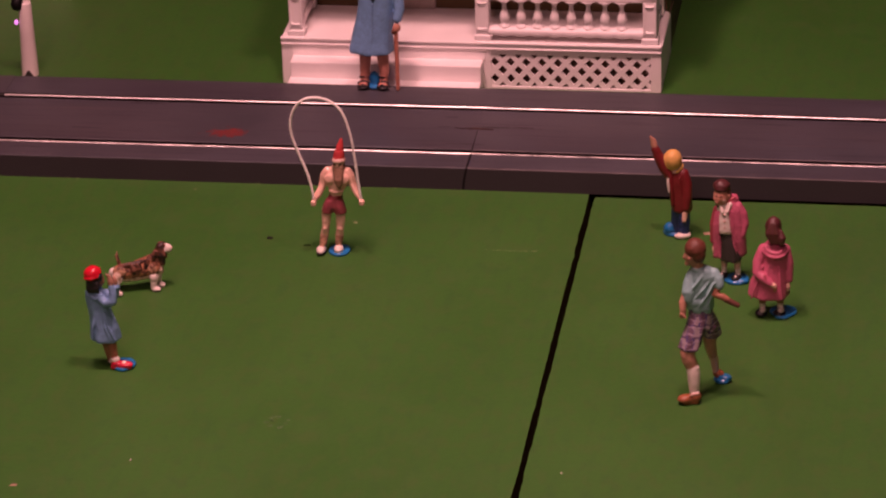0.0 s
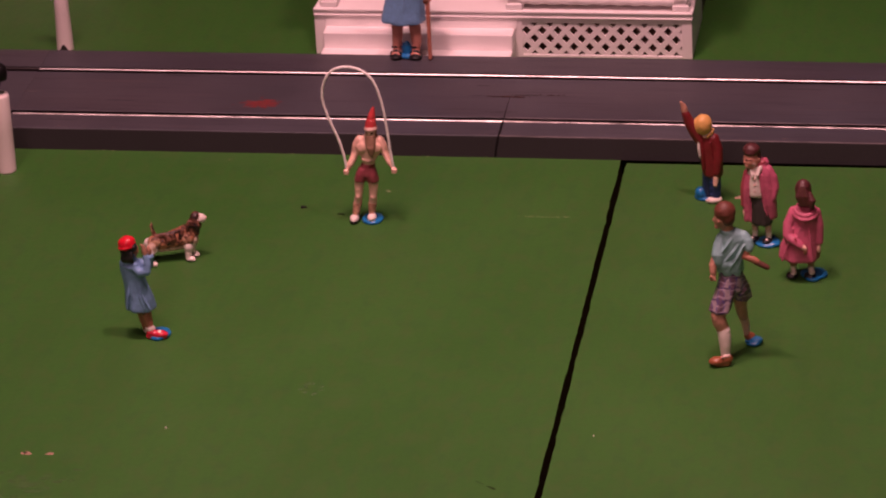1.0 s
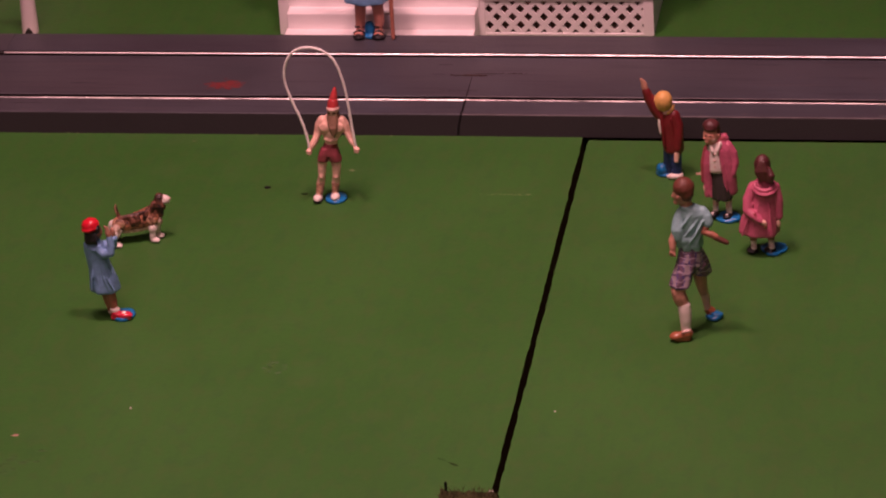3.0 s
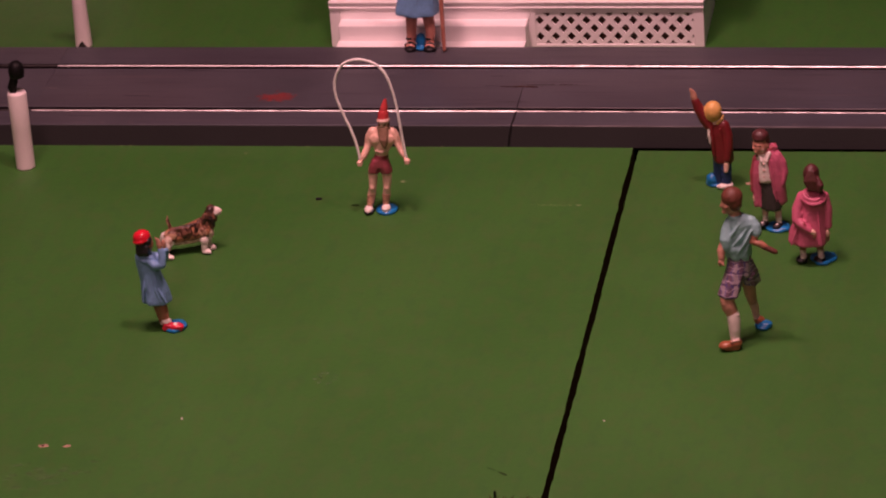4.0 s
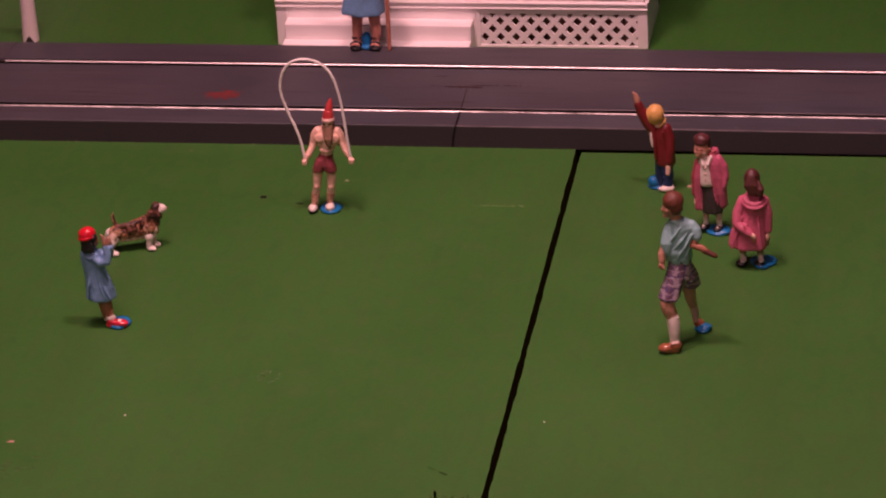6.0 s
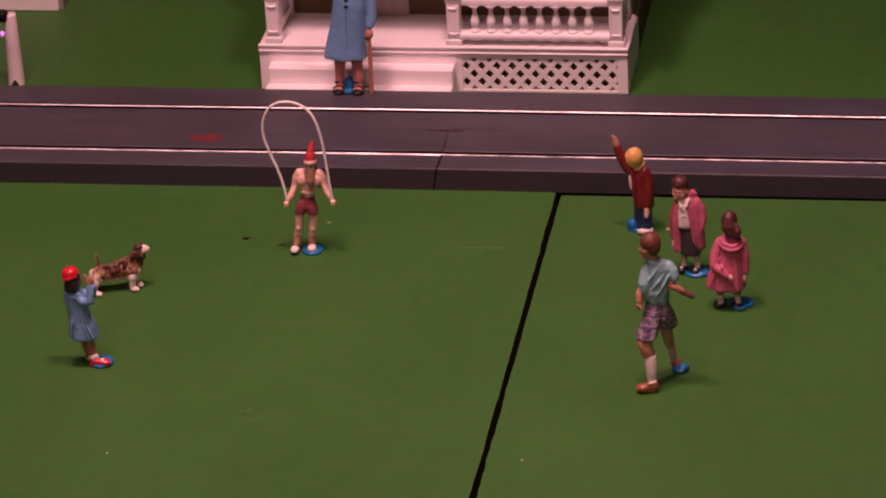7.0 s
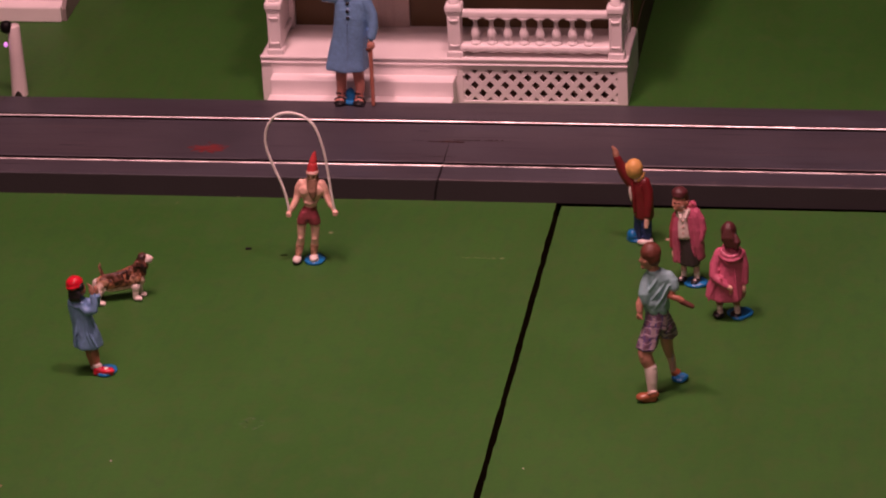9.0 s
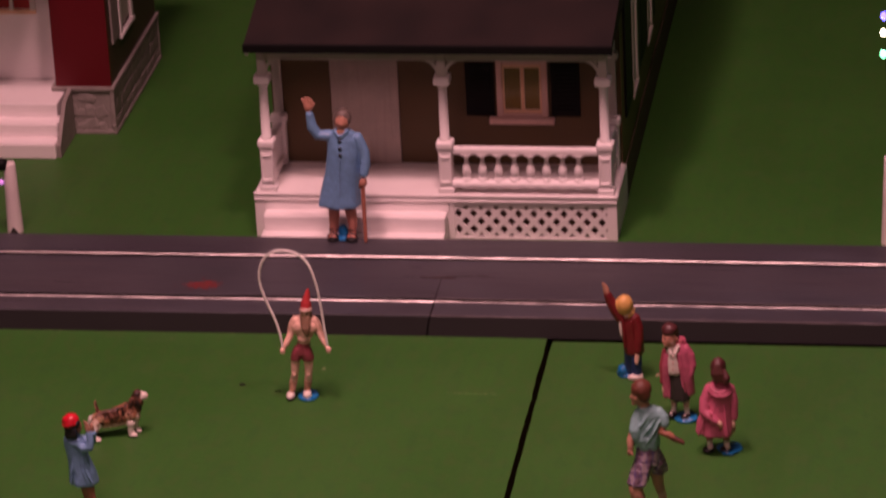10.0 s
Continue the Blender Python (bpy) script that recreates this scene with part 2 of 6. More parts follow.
# ---- road pieces with two steel rails ----
def road_piece(x0, x1, at, turn, label, steels, skin=ROAD, edge=ROAD):
    """A moulded road section: sloped sides, bevelled edges, and two slots with a rail standing in each."""
    ob = thing("road_section", label, "road section", at, group="road sections", turn=turn)
    top = 5.5
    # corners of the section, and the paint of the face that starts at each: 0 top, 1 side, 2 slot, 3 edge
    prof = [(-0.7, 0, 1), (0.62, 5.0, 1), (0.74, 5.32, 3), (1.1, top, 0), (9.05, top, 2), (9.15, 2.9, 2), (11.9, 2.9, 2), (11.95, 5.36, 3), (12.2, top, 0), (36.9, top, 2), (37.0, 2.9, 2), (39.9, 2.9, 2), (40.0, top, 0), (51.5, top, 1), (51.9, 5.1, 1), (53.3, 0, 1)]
    bm = extrude(bmesh.new(), [(y, z) for y, z, k in prof], x0, x1)
    bm.faces.ensure_lookup_table()
    for k, (y, z, paint_index) in enumerate(prof):
        bm.faces[k].material_index = paint_index
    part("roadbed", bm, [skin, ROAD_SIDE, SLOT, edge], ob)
    for y, steel in zip((9.85, 39.1), steels):
        bm = bmesh.new()
        pr = [(y - 0.44, 2.9), (y - 0.44, 5.2)] + [(y - 0.44 * math.cos(a), 5.2 + 0.46 * math.sin(a)) for a in (0.25, 0.5, 0.75, 1.0, 1.28, 1.57, 1.86, 2.14, 2.39, 2.64, 2.89)] + [(y + 0.44, 5.2), (y + 0.44, 2.9)]
        extrude(bm, pr, x0 + 0.05, x1 - 0.05)
        bm.faces.ensure_lookup_table()
        # Rail sides take the slot's painted shadow colour.
        for k in (0, 1, len(pr) - 3, len(pr) - 2):
            bm.faces[k].material_index = 1
        bmesh.ops.split_edges(bm, edges=[e for e in bm.edges if any(len(f.verts) > 4 for f in e.link_faces)])
        part("rail", bm, [steel, SLOT], ob, "bright steel rail", smooth=True)
    return ob


road_piece(-130, 0.36, (-32.4, 0, -0.02), 0.10, "dark grey plastic road section with rust-red smudge and two steel rails", (STEEL_RUBBED_DIM, STEEL))
road_piece(0.012, 254, (-32.4, 0, 0), -0.25, "dark grey plastic road section with two steel rails", (STEEL_DIM_LIT, STEEL_RUBBED_DIM), ROAD_PALE, ROAD_EDGE)
road_piece(-254, -0.01, (-162.41, -0.23, 0), 0.16, "dark grey plastic road section with blackened rails", (STEEL_BLACK, STEEL_BLACK))
road_piece(0.05, 254, (221.6, -1.1, 0), -0.25, "dark grey plastic road section at the far end of the street", (STEEL_RUBBED_DIM, STEEL))


def joint_crack():
    """The open joint between two road sections: a dark uneven line down the front and across the near lane."""
    bm = bmesh.new()
    way = [(-0.74, 0.05, -0.6), (-0.1, 2.6, -0.35), (0.60, 5.02, 0.1), (0.72, 5.36, 0.15), (1.1, 5.53, 0.2), (4.5, 5.53, 0.25), (9.0, 5.53, 0.2), (12.4, 5.53, 0.1), (17.0, 5.53, 0.0), (21.0, 5.53, -0.05), (26.0, 5.53, -0.1)]
    rows = []
    for k, (y, z, x) in enumerate(way):
        w = 0.30 if k < 7 else 0.17 - 0.04 * (k - 7)
        x += 0.12 * noise.noise(Vector((k * 1.7, 3.1, 0.0)))
        rows.append([bm.verts.new(Vector((x + a, y - b * 0.4, z - b)) * MM) for a, b in ((-w, 0.0), (w, 0.0), (w, 0.2), (-w, 0.2))])
    for a, b in zip(rows, rows[1:]):
        for k in range(4):
            bm.faces.new((a[k], a[(k + 1) % 4], b[(k + 1) % 4], b[k]))
    bm.faces.new(rows[0])
    bm.faces.new(rows[-1][::-1])
    ob = link("road_joint", bm, BLACK)
    ob.matrix_basis = pose(-32.4 * MM, 0, 0)
    return tagged(ob, "dark open joint between two road sections", "road joint", kind="structure")


joint_crack()


# ---- porch house ----
def lattice(bm, x0, x1, z0, z1, y0, y1, node, pitch, rise):
    """Crossed slats filling a rectangle, clipped to it; node is one crossing (x, z)."""
    w, slope = 0.90, rise / pitch
    for sgn, ya, yb in ((1, y0, y1 - 0.12), (-1, y0 + 0.03, y1)):
        for k in range(-16, 17):
            bx = node[0] + pitch * k
            lo, hi = bx + sgn * (z0 - node[1]) / slope, bx + sgn * (z1 - node[1]) / slope
            poly = [(lo - w, z0), (lo + w, z0), (hi + w, z1), (hi - w, z1)]
            poly = clip(clip(poly, x0, 1), x1, -1)
            if len(poly) >= 3:
                a = [bm.verts.new(Vector((x, ya, z)) * MM) for x, z in poly]
                b = [bm.verts.new(Vector((x, yb, z)) * MM) for x, z in poly]
                n = len(poly)
                for i in range(n):
                    bm.faces.new((a[i], a[(i + 1) % n], b[(i + 1) % n], b[i]))
                bm.faces.new(a[::-1])
                bm.faces.new(b)
    return bm


def clip(poly, limit, sgn):
    out = []
    for i, p in enumerate(poly):
        q = poly[(i + 1) % len(poly)]
        ip, iq = (p[0] - limit) * sgn >= 0, (q[0] - limit) * sgn >= 0
        if ip:
            out.append(p)
        if ip != iq:
            t = (limit - p[0]) / (q[0] - p[0])
            out.append((limit, p[1] + t * (q[1] - p[1])))
    return out


def arch(bm, x0, x1, ztop, drop, run, y0, y1):
    """A porch beam with a curved openwork rib under it at both ends, reaching down to the posts."""
    zb, thick = ztop - 4.0, 0.85
    box(bm, x0, x1, y0, y1, zb, ztop, bevel=0.12)
    box(bm, x0, x1, y0 - 0.25, y0 + 0.3, zb - 0.1, zb + 0.55, bevel=0.1)
    n = 9
    for sgn, xe in ((1, x0), (-1, x1)):
        def at(k, r):
            a = math.pi / 2 * k / n
            return (xe + sgn * (0.1 + run * (1 - math.cos(a)) - r * math.cos(a)), zb - drop + (drop + 0.15) * math.sin(a) + r * math.sin(a))
        for k in range(n):
            quad = (at(k, 0), at(k, thick), at(k + 1, thick), at(k + 1, 0))
            a = [bm.verts.new(Vector((x, y0 + 0.1, z)) * MM) for x, z in quad]
            b = [bm.verts.new(Vector((x, y1 - 0.1, z)) * MM) for x, z in quad]
            bm.faces.new(a)
            bm.faces.new(b[::-1])
            for q in range(4):
                bm.faces.new((a[q], b[q], b[(q + 1) % 4], a[(q + 1) % 4]))
        # a slim spoke from the post's top corner to the rib
        m = at(n // 2, 0)
        tube(bm, [(xe + sgn * 0.2, (y0 + y1) / 2, zb + 0.1), (m[0], (y0 + y1) / 2, m[1])], 0.35, 6)
    return bm


def baluster(x, y, z0, z1, parent):
    """A pear-shaped turned baluster on a round foot, flaring into the handrail."""
    h = z1 - z0
    prof = [(1.5, 0), (1.55, 0.05), (1.15, 0.10), (0.8, 0.14), (1.0, 0.20), (1.22, 0.29), (1.28, 0.37), (1.14, 0.47), (0.86, 0.58), (0.64, 0.68), (0.55, 0.76), (0.62, 0.84), (1.0, 0.91), (1.6, 0.96), (2.1, 1.0)]
    return part("baluster", lathe(bmesh.new(), [(r, z0 + t * h) for r, t in prof], x, y, 16), WHITE, parent, smooth=True)


def scalloped_rail(x0, x1, y0, y1, z0, z1, first, pitch):
    """A rail whose underside waves a little between the balusters."""
    bm = bmesh.new()
    n = 80
    rows = []
    for i in range(n + 1):
        x = x0 + (x1 - x0) * i / n
        low = z0 - 0.22 * math.cos(2 * math.pi * (x - first) / pitch)
        prof = ((y0 + 0.25, low), (y0, low + 0.3), (y0 - 0.1, (low + z1) / 2), (y0 + 0.1, z1 - 0.35), (y0 + 0.5, z1), (y1 - 0.5, z1), (y1, z1 - 0.35), (y1, low + 0.2))
        rows.append([bm.verts.new(Vector((x, y, z)) * MM) for y, z in prof])
    for a, b in zip(rows, rows[1:]):
        for k in range(8):
            bm.faces.new((a[k], a[(k + 1) % 8], b[(k + 1) % 8], b[k]))
    bm.faces.new(rows[0])
    bm.faces.new(rows[-1][::-1])
    return bm


def porch_post(cx, y0, house):
    """A square pedestal with a sunk panel, and a round column with a cap on it."""
    z0, zt = 13.7, 29.3
    cy = y0 + 2.2
    ped = part("pedestal", solid(cx - 1.85, cx + 1.85, y0 + 0.3, y0 + 4.1, z0, zt - 1.4, bevel=0.2), WHITE, house)
    part("plinth", solid(cx - 2.3, cx + 2.3, y0 - 0.15, y0 + 4.5, z0, z0 + 1.75, bevel=0.3), WHITE, ped)
    part("pedestal_cap", solid(cx - 2.45, cx + 2.45, y0 - 0.25, y0 + 4.65, zt - 2.4, zt, bevel=0.7), WHITE, ped)
    part("cap_neck", solid(cx - 2.1, cx + 2.1, y0 + 0.1, y0 + 4.3, zt - 3.0, zt - 2.3, bevel=0.25), WHITE, ped)
    # frame round the sunk panel, and the two sagging ledges at its ends
    for a0, a1, b0, b1 in ((-1.75, -1.15, z0 + 2.6, zt - 3.6), (1.15, 1.75, z0 + 2.6, zt - 3.6)):
        part("panel_rim", solid(cx + a0, cx + a1, y0 + 0.0, y0 + 0.5, b0, b1, bevel=0.18), WHITE, ped)
    for zc in (z0 + 3.6, zt - 4.5):
        bm = tube(bmesh.new(), [Vector((cx + 1.2 * q, y0 + 0.32 - 0.10 * (1 - q * q), zc - 0.22 * (1 - q * q))) for q in (-1.0, -0.6, -0.2, 0.2, 0.6, 1.0)], 0.36, 10)
        part("panel_ledge", bm, WHITE, ped, smooth=True)
    col = part("column", lathe(bmesh.new(), [(1.6, zt - 0.1), (1.65, zt + 0.5), (1.35, zt + 0.8), (1.34, zt + 8), (1.22, zt + 15.6), (1.5, zt + 15.9)], cx, cy, 20), WHITE, house, smooth=True)
    part("capital", solid(cx - 2.3, cx + 2.3, cy - 2.3, cy + 2.3, zt + 16.9, zt + 19.3, bevel=0.45), WHITE, col)
    part("capital_bell", lathe(bmesh.new(), [(1.3, zt + 15.5), (1.45, zt + 16.0), (1.75, zt + 16.5), (2.1, zt + 17.0)], cx, cy, 20), WHITE, col, smooth=True)
    part("post_head", solid(cx - 1.2, cx + 1.2, cy - 1.2, cy + 1.2, zt + 19.3, 57.3, bevel=0.1), IVORY_SHADE, col)


def porch_house():
    L, R, F, B = -91.3, 11.7, 64.0, 86.8
    h = thing("porch_house", "white model house with railed porch, dark roof and brown walls", "model house", (0, 0, 0))
    # base
    part("porch_floor", solid(L + 0.2, R - 0.2, F + 0.2, B + 2, 11.4, 13.65, bevel=0.2), WHITE, h)
    part("floor_molding", solid(L - 0.1, R + 0.2, F - 0.75, F + 0.8, 13.0, 13.75, bevel=0.3), WHITE, h)
    part("floor_fascia", solid(L, R + 0.1, F - 0.35, F + 0.8, 12.0, 13.1), WHITE, h)
    part("floor_molding", solid(L - 0.05, R + 0.15, F - 0.6, F + 0.8, 11.5, 12.05, bevel=0.22), WHITE, h)
    part("side_molding", solid(R - 0.8, R + 0.35, F + 0.85, B + 1, 12.9, 13.7, bevel=0.3), WHITE, h)
    part("side_molding", solid(R - 0.8, R + 0.2, F + 0.85, B + 1, 11.3, 12.0, bevel=0.2), WHITE, h)
    part("corner_board", solid(L, L + 3.1, F, F + 4, 0, 11.45, bevel=0.2), WHITE, h)
    part("corner_board", solid(-35.6, -34.25, F, F + 3, 0, 11.45, bevel=0.15), WHITE, h)
    part("corner_board", solid(8.85, R, F, F + 3, 0, 11.45, bevel=0.2), WHITE, h)
    part("lattice_rail", solid(-34.3, 8.9, F + 0.05, F + 1.6, 10.1, 11.55, bevel=0.12), WHITE, h)
    part("lattice_rail", solid(-34.3, 8.9, F + 0.05, F + 1.6, 0, 0.8, bevel=0.15), WHITE, h)
    part("lattice_panel", lattice(bmesh.new(), -34.3, 8.9, 0.5, 10.3, F + 0.3, F + 1.1, (-31.1, 7.75), 4.27, 4.75), WHITE, h, "white diagonal lattice")
    # Added sheet whose brown stands for the shaded hollow behind the lattice.
    part("crawl_shade_sheet", solid(L + 2, R - 2, F + 3.4, F + 4.2, 0, 11), CRAWL, h, "brown sheet standing for the shaded space behind the lattice")
    part("side_foundation", solid(R - 1.5, R, F + 3, 93, 0, 11.2, bevel=0.2), WHITE, h, "white side skirting of the porch")
    part("side_foundation", solid(R - 1.6, R - 0.2, 93.05, 260, 0, 11.2, bevel=0.2), DARKWALL, h, "dark side foundation")
    part("side_foundation", solid(L, L + 1.5, F + 4, 260, 0, 11.2, bevel=0.2), DARKWALL, h, "dark side foundation")
    # steps
    part("step", solid(-88.5, -36.4, 54.9, F + 1, 0, 3.8, bevel=0.3), WHITE, h)
    part("step", solid(-88.2, -36.3, 59.2, F + 1, 3.6, 8.35, bevel=0.3), WHITE, h)
    part("riser_board", solid(L + 3.15, -35.65, F - 0.1, F + 1, 8.2, 11.48, bevel=0.1), WHITE, h)
    part("riser_board", solid(-88.5, -35.62, F + 0.1, F + 0.9, 0, 8.25), WHITE, h)
    # posts, rails
    for cx in (-87.1, -36.3, 8.7):
        porch_post(cx, F + 0.2, h)
    part("handrail", solid(-34.5, 6.9, F + 1.0, F + 3.6, 25.2, 27.3, bevel=0.55), WHITE, h)
    part("bottom_rail", scalloped_rail(-34.5, 6.9, F + 0.4, F + 4.0, 15.3, 17.4, -30.5, 4.51), WHITE, h, smooth=True)
    for i in range(8):
        baluster(-30.5 + 4.51 * i, F + 2.2, 17.3, 25.3, h)
    for cx in (-87.1, 8.7):
        part("side_handrail", solid(cx - 1.2, cx + 1.2, F + 4.9, B - 3.0, 25.2, 27.3, bevel=0.5), WHITE, h)
        part("side_bottom_rail", solid(cx - 1.5, cx + 1.5, F + 4.9, B - 3.0, 15.3, 17.4, bevel=0.5), WHITE, h)
        if cx < -50:
            part("side_panel", solid(cx - 0.7, cx + 0.7, F + 4.6, B - 3.0, 13.7, 25.4, bevel=0.15), WHITE, h, "closed white side panel")
        for i in range(4 if cx > -50 else 0):
            baluster(cx, F + 6.6 + 3.9 * i, 17.3, 25.3, h)
        base = part("pilaster_base", solid(cx - 1.9, cx + 1.9, B - 3.0, B, 13.7, 29.0, bevel=0.3), WHITE, h)
        part("pilaster_base_cap", solid(cx - 2.4, cx + 2.4, B - 3.4, B, 26.6, 29.2, bevel=0.6), WHITE, base)
        pil = part("pilaster", solid(cx - 1.3, cx + 1.3, B - 1.4, B, 29.2, 53.4, bevel=0.3), IVORY_SHADE, h, "white wall pilaster, shade in its ivory colour")
        part("pilaster_cap", solid(cx - 2.1, cx + 2.1, B - 2.2, B, 46.4, 48.6, bevel=0.35), IVORY_SHADE, pil)
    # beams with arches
    part("front_beam", arch(bmesh.new(), -85.8, -37.6, 57.4, 4.6, 5.6, F + 1.5, F + 3.1), IVORY_SHADE, h, "arched white porch beam, shade in its ivory colour")
    part("front_beam", arch(bmesh.new(), -35.0, 7.4, 57.4, 4.6, 5.6, F + 1.5, F + 3.1), IVORY_SHADE, h, "arched white porch beam, shade in its ivory colour")
    for cx in (-87.1, 8.7):
        bm = arch(bmesh.new(), F + 3.7, B - 1.5, 57.4, 4.6, 5.2, -0.8, 0.8)
        bm.transform(Matrix.Translation((cx * MM, 0, 0)) @ Matrix.Rotation(radians(90), 4, "Z"))
        part("side_beam", bm, IVORY_SHADE, h)
    part("porch_ceiling", solid(L + 1, R - 1, F - 1, B, 57.5, 58.1), IVORY_SHADE, h)
    # front wall with door and window
    part("front_wall", solid(L + 3, R - 1.2, B + 0.02, B + 1.6, 13.7, 62), BROWN, h, "brown plastic wall")
    door = part("front_door", solid(-71.7, -52.2, B - 1.1, B + 0.3, 13.7, 46.5, bevel=0.3), DOOR, h, "pale grey panelled front door")
    for dx in (-69.4, -61.2):
        for z0, z1 in ((16.5, 27), (29.5, 43.5)):
            part("door_panel", solid(dx, dx + 6.6, B - 1.15, B - 0.9, z0, z1, bevel=0.05), DOOR, door)
    win = part("window", solid(-22.5, -11.1, B - 0.25, B + 0.1, 29.4, 45.0), AMBER, h, "amber window pane")
    for x0, x1 in ((-24.0, -22.2), (-11.2, -9.4)):
        part("window_frame", solid(x0, x1, B - 1.3, B + 0.1, 28.4, 46.4, bevel=0.25), ROSEFRAME, win)
    part("window_frame", solid(-22.2, -11.2, B - 1.25, B + 0.1, 44.4, 46.4, bevel=0.2), ROSEFRAME, win)
    part("window_frame", solid(-22.2, -11.2, B - 1.25, B + 0.1, 28.4, 29.6, bevel=0.2), ROSEFRAME, win)
    part("window_sill", solid(-26.2, -7.7, B - 2.4, B + 0.1, 26.6, 28.4, bevel=0.3), ROSEFRAME, win)
    for x0, x1, z0, z1 in ((-22.2, -21.7, 29.6, 44.4), (-11.8, -11.2, 29.6, 44.4), (-21.7, -11.8, 29.6, 30.7), (-21.7, -11.8, 43.3, 44.4), (-17.2, -16.0, 30.7, 43.3)):
        part("sash_bar", solid(x0, x1, B - 0.8, B - 0.2, z0, z1, bevel=0.12), SASH, win)
    for x0, x1 in ((-32.9, -24.7), (-8.6, -0.3)):
        sh = part("shutter", solid(x0, x1, B - 0.7, B + 0.1, 28.6, 44.8, bevel=0.2), BLACK, h, "black shutter")
        for k in range(11):
            part("slat", solid(x0 + 1, x1 - 1, B - 1.0, B - 0.6, 30 + 1.3 * k, 30.9 + 1.3 * k, bevel=0.1), BLACK, sh)
    # body behind
    part("side_wall", solid(R - 2.0, R - 0.6, B + 1.7, 258, 11.3, 78), BROWN, h, "brown plastic side wall")
    part("side_wall", solid(L + 2.0, L + 3.4, B + 1.7, 258, 11.3, 78), BROWN, h, "brown plastic side wall")
    part("back_wall", solid(L + 3.5, R - 2.1, 256.5, 258, 0, 78), BROWN, h)
    part("upper_wall", solid(L + 3.5, R - 2.1, B + 1.7, B + 3.2, 60, 82), BROWN, h)
    for y0 in (116.2, 160.5):
        w = part("side_window", solid(R - 0.62, R - 0.4, y0 + 2.0, y0 + 12.1, 24.5, 62), IVORY_SHADE, h, "pale curtained side window")
        for ya, yb in ((y0, y0 + 2.1), (y0 + 12.0, y0 + 14.1)):
            part("window_frame", solid(R - 0.7, R + 0.2, ya, yb, 23.6, 63, bevel=0.2), IVORY_SHADE, w)
        part("window_sill", solid(R - 0.7, R + 0.4, y0 - 0.6, y0 + 14.6, 22.2, 23.6, bevel=0.25), IVORY_SHADE, w)
        for ya in (y0 - 19.0, y0 + 15.2):
            part("shutter", solid(R - 0.65, R + 0.1, ya, ya + (18 if ya < y0 else 8), 24, 63, bevel=0.2), BLACK, h, "black shutter")
    # roof
    e = F - 4.0
    part("porch_roof", extrude(bmesh.new(), [(e, 58.2), (e, 59.8), (B + 6, 59.8 + 0.24 * (B + 6 - e)), (B + 6, 60)], L + 0.8, R + 0.3), ROOF, h, "dark grey-brown porch roof")
    for x0, x1 in ((L + 0.9, L + 1.9), (R - 0.9, R + 0.1)):
        part("barge_board", extrude(bmesh.new(), [(e + 0.3, 56.4), (e + 0.3, 58.1), (B + 5.5, 58.1 + 0.23 * (B + 5.2 - e)), (B + 5.5, 55.4 + 0.23 * (B + 5.2 - e))], x0, x1), WHITE, h, "white barge board under the roof end")
    part("fascia", solid(L + 0.6, R + 0.5, e - 0.8, e + 0.2, 57.5, 60.0, bevel=0.2), BLACK, h, "black eave edge")
    part("main_roof", extrude(bmesh.new(), [(B + 1, 78), (172, 94), (261, 78), (261, 76.5), (172, 92.5), (B + 1, 76.5)], L - 1, R + 1), ROOF, h)
    return h


porch_house()


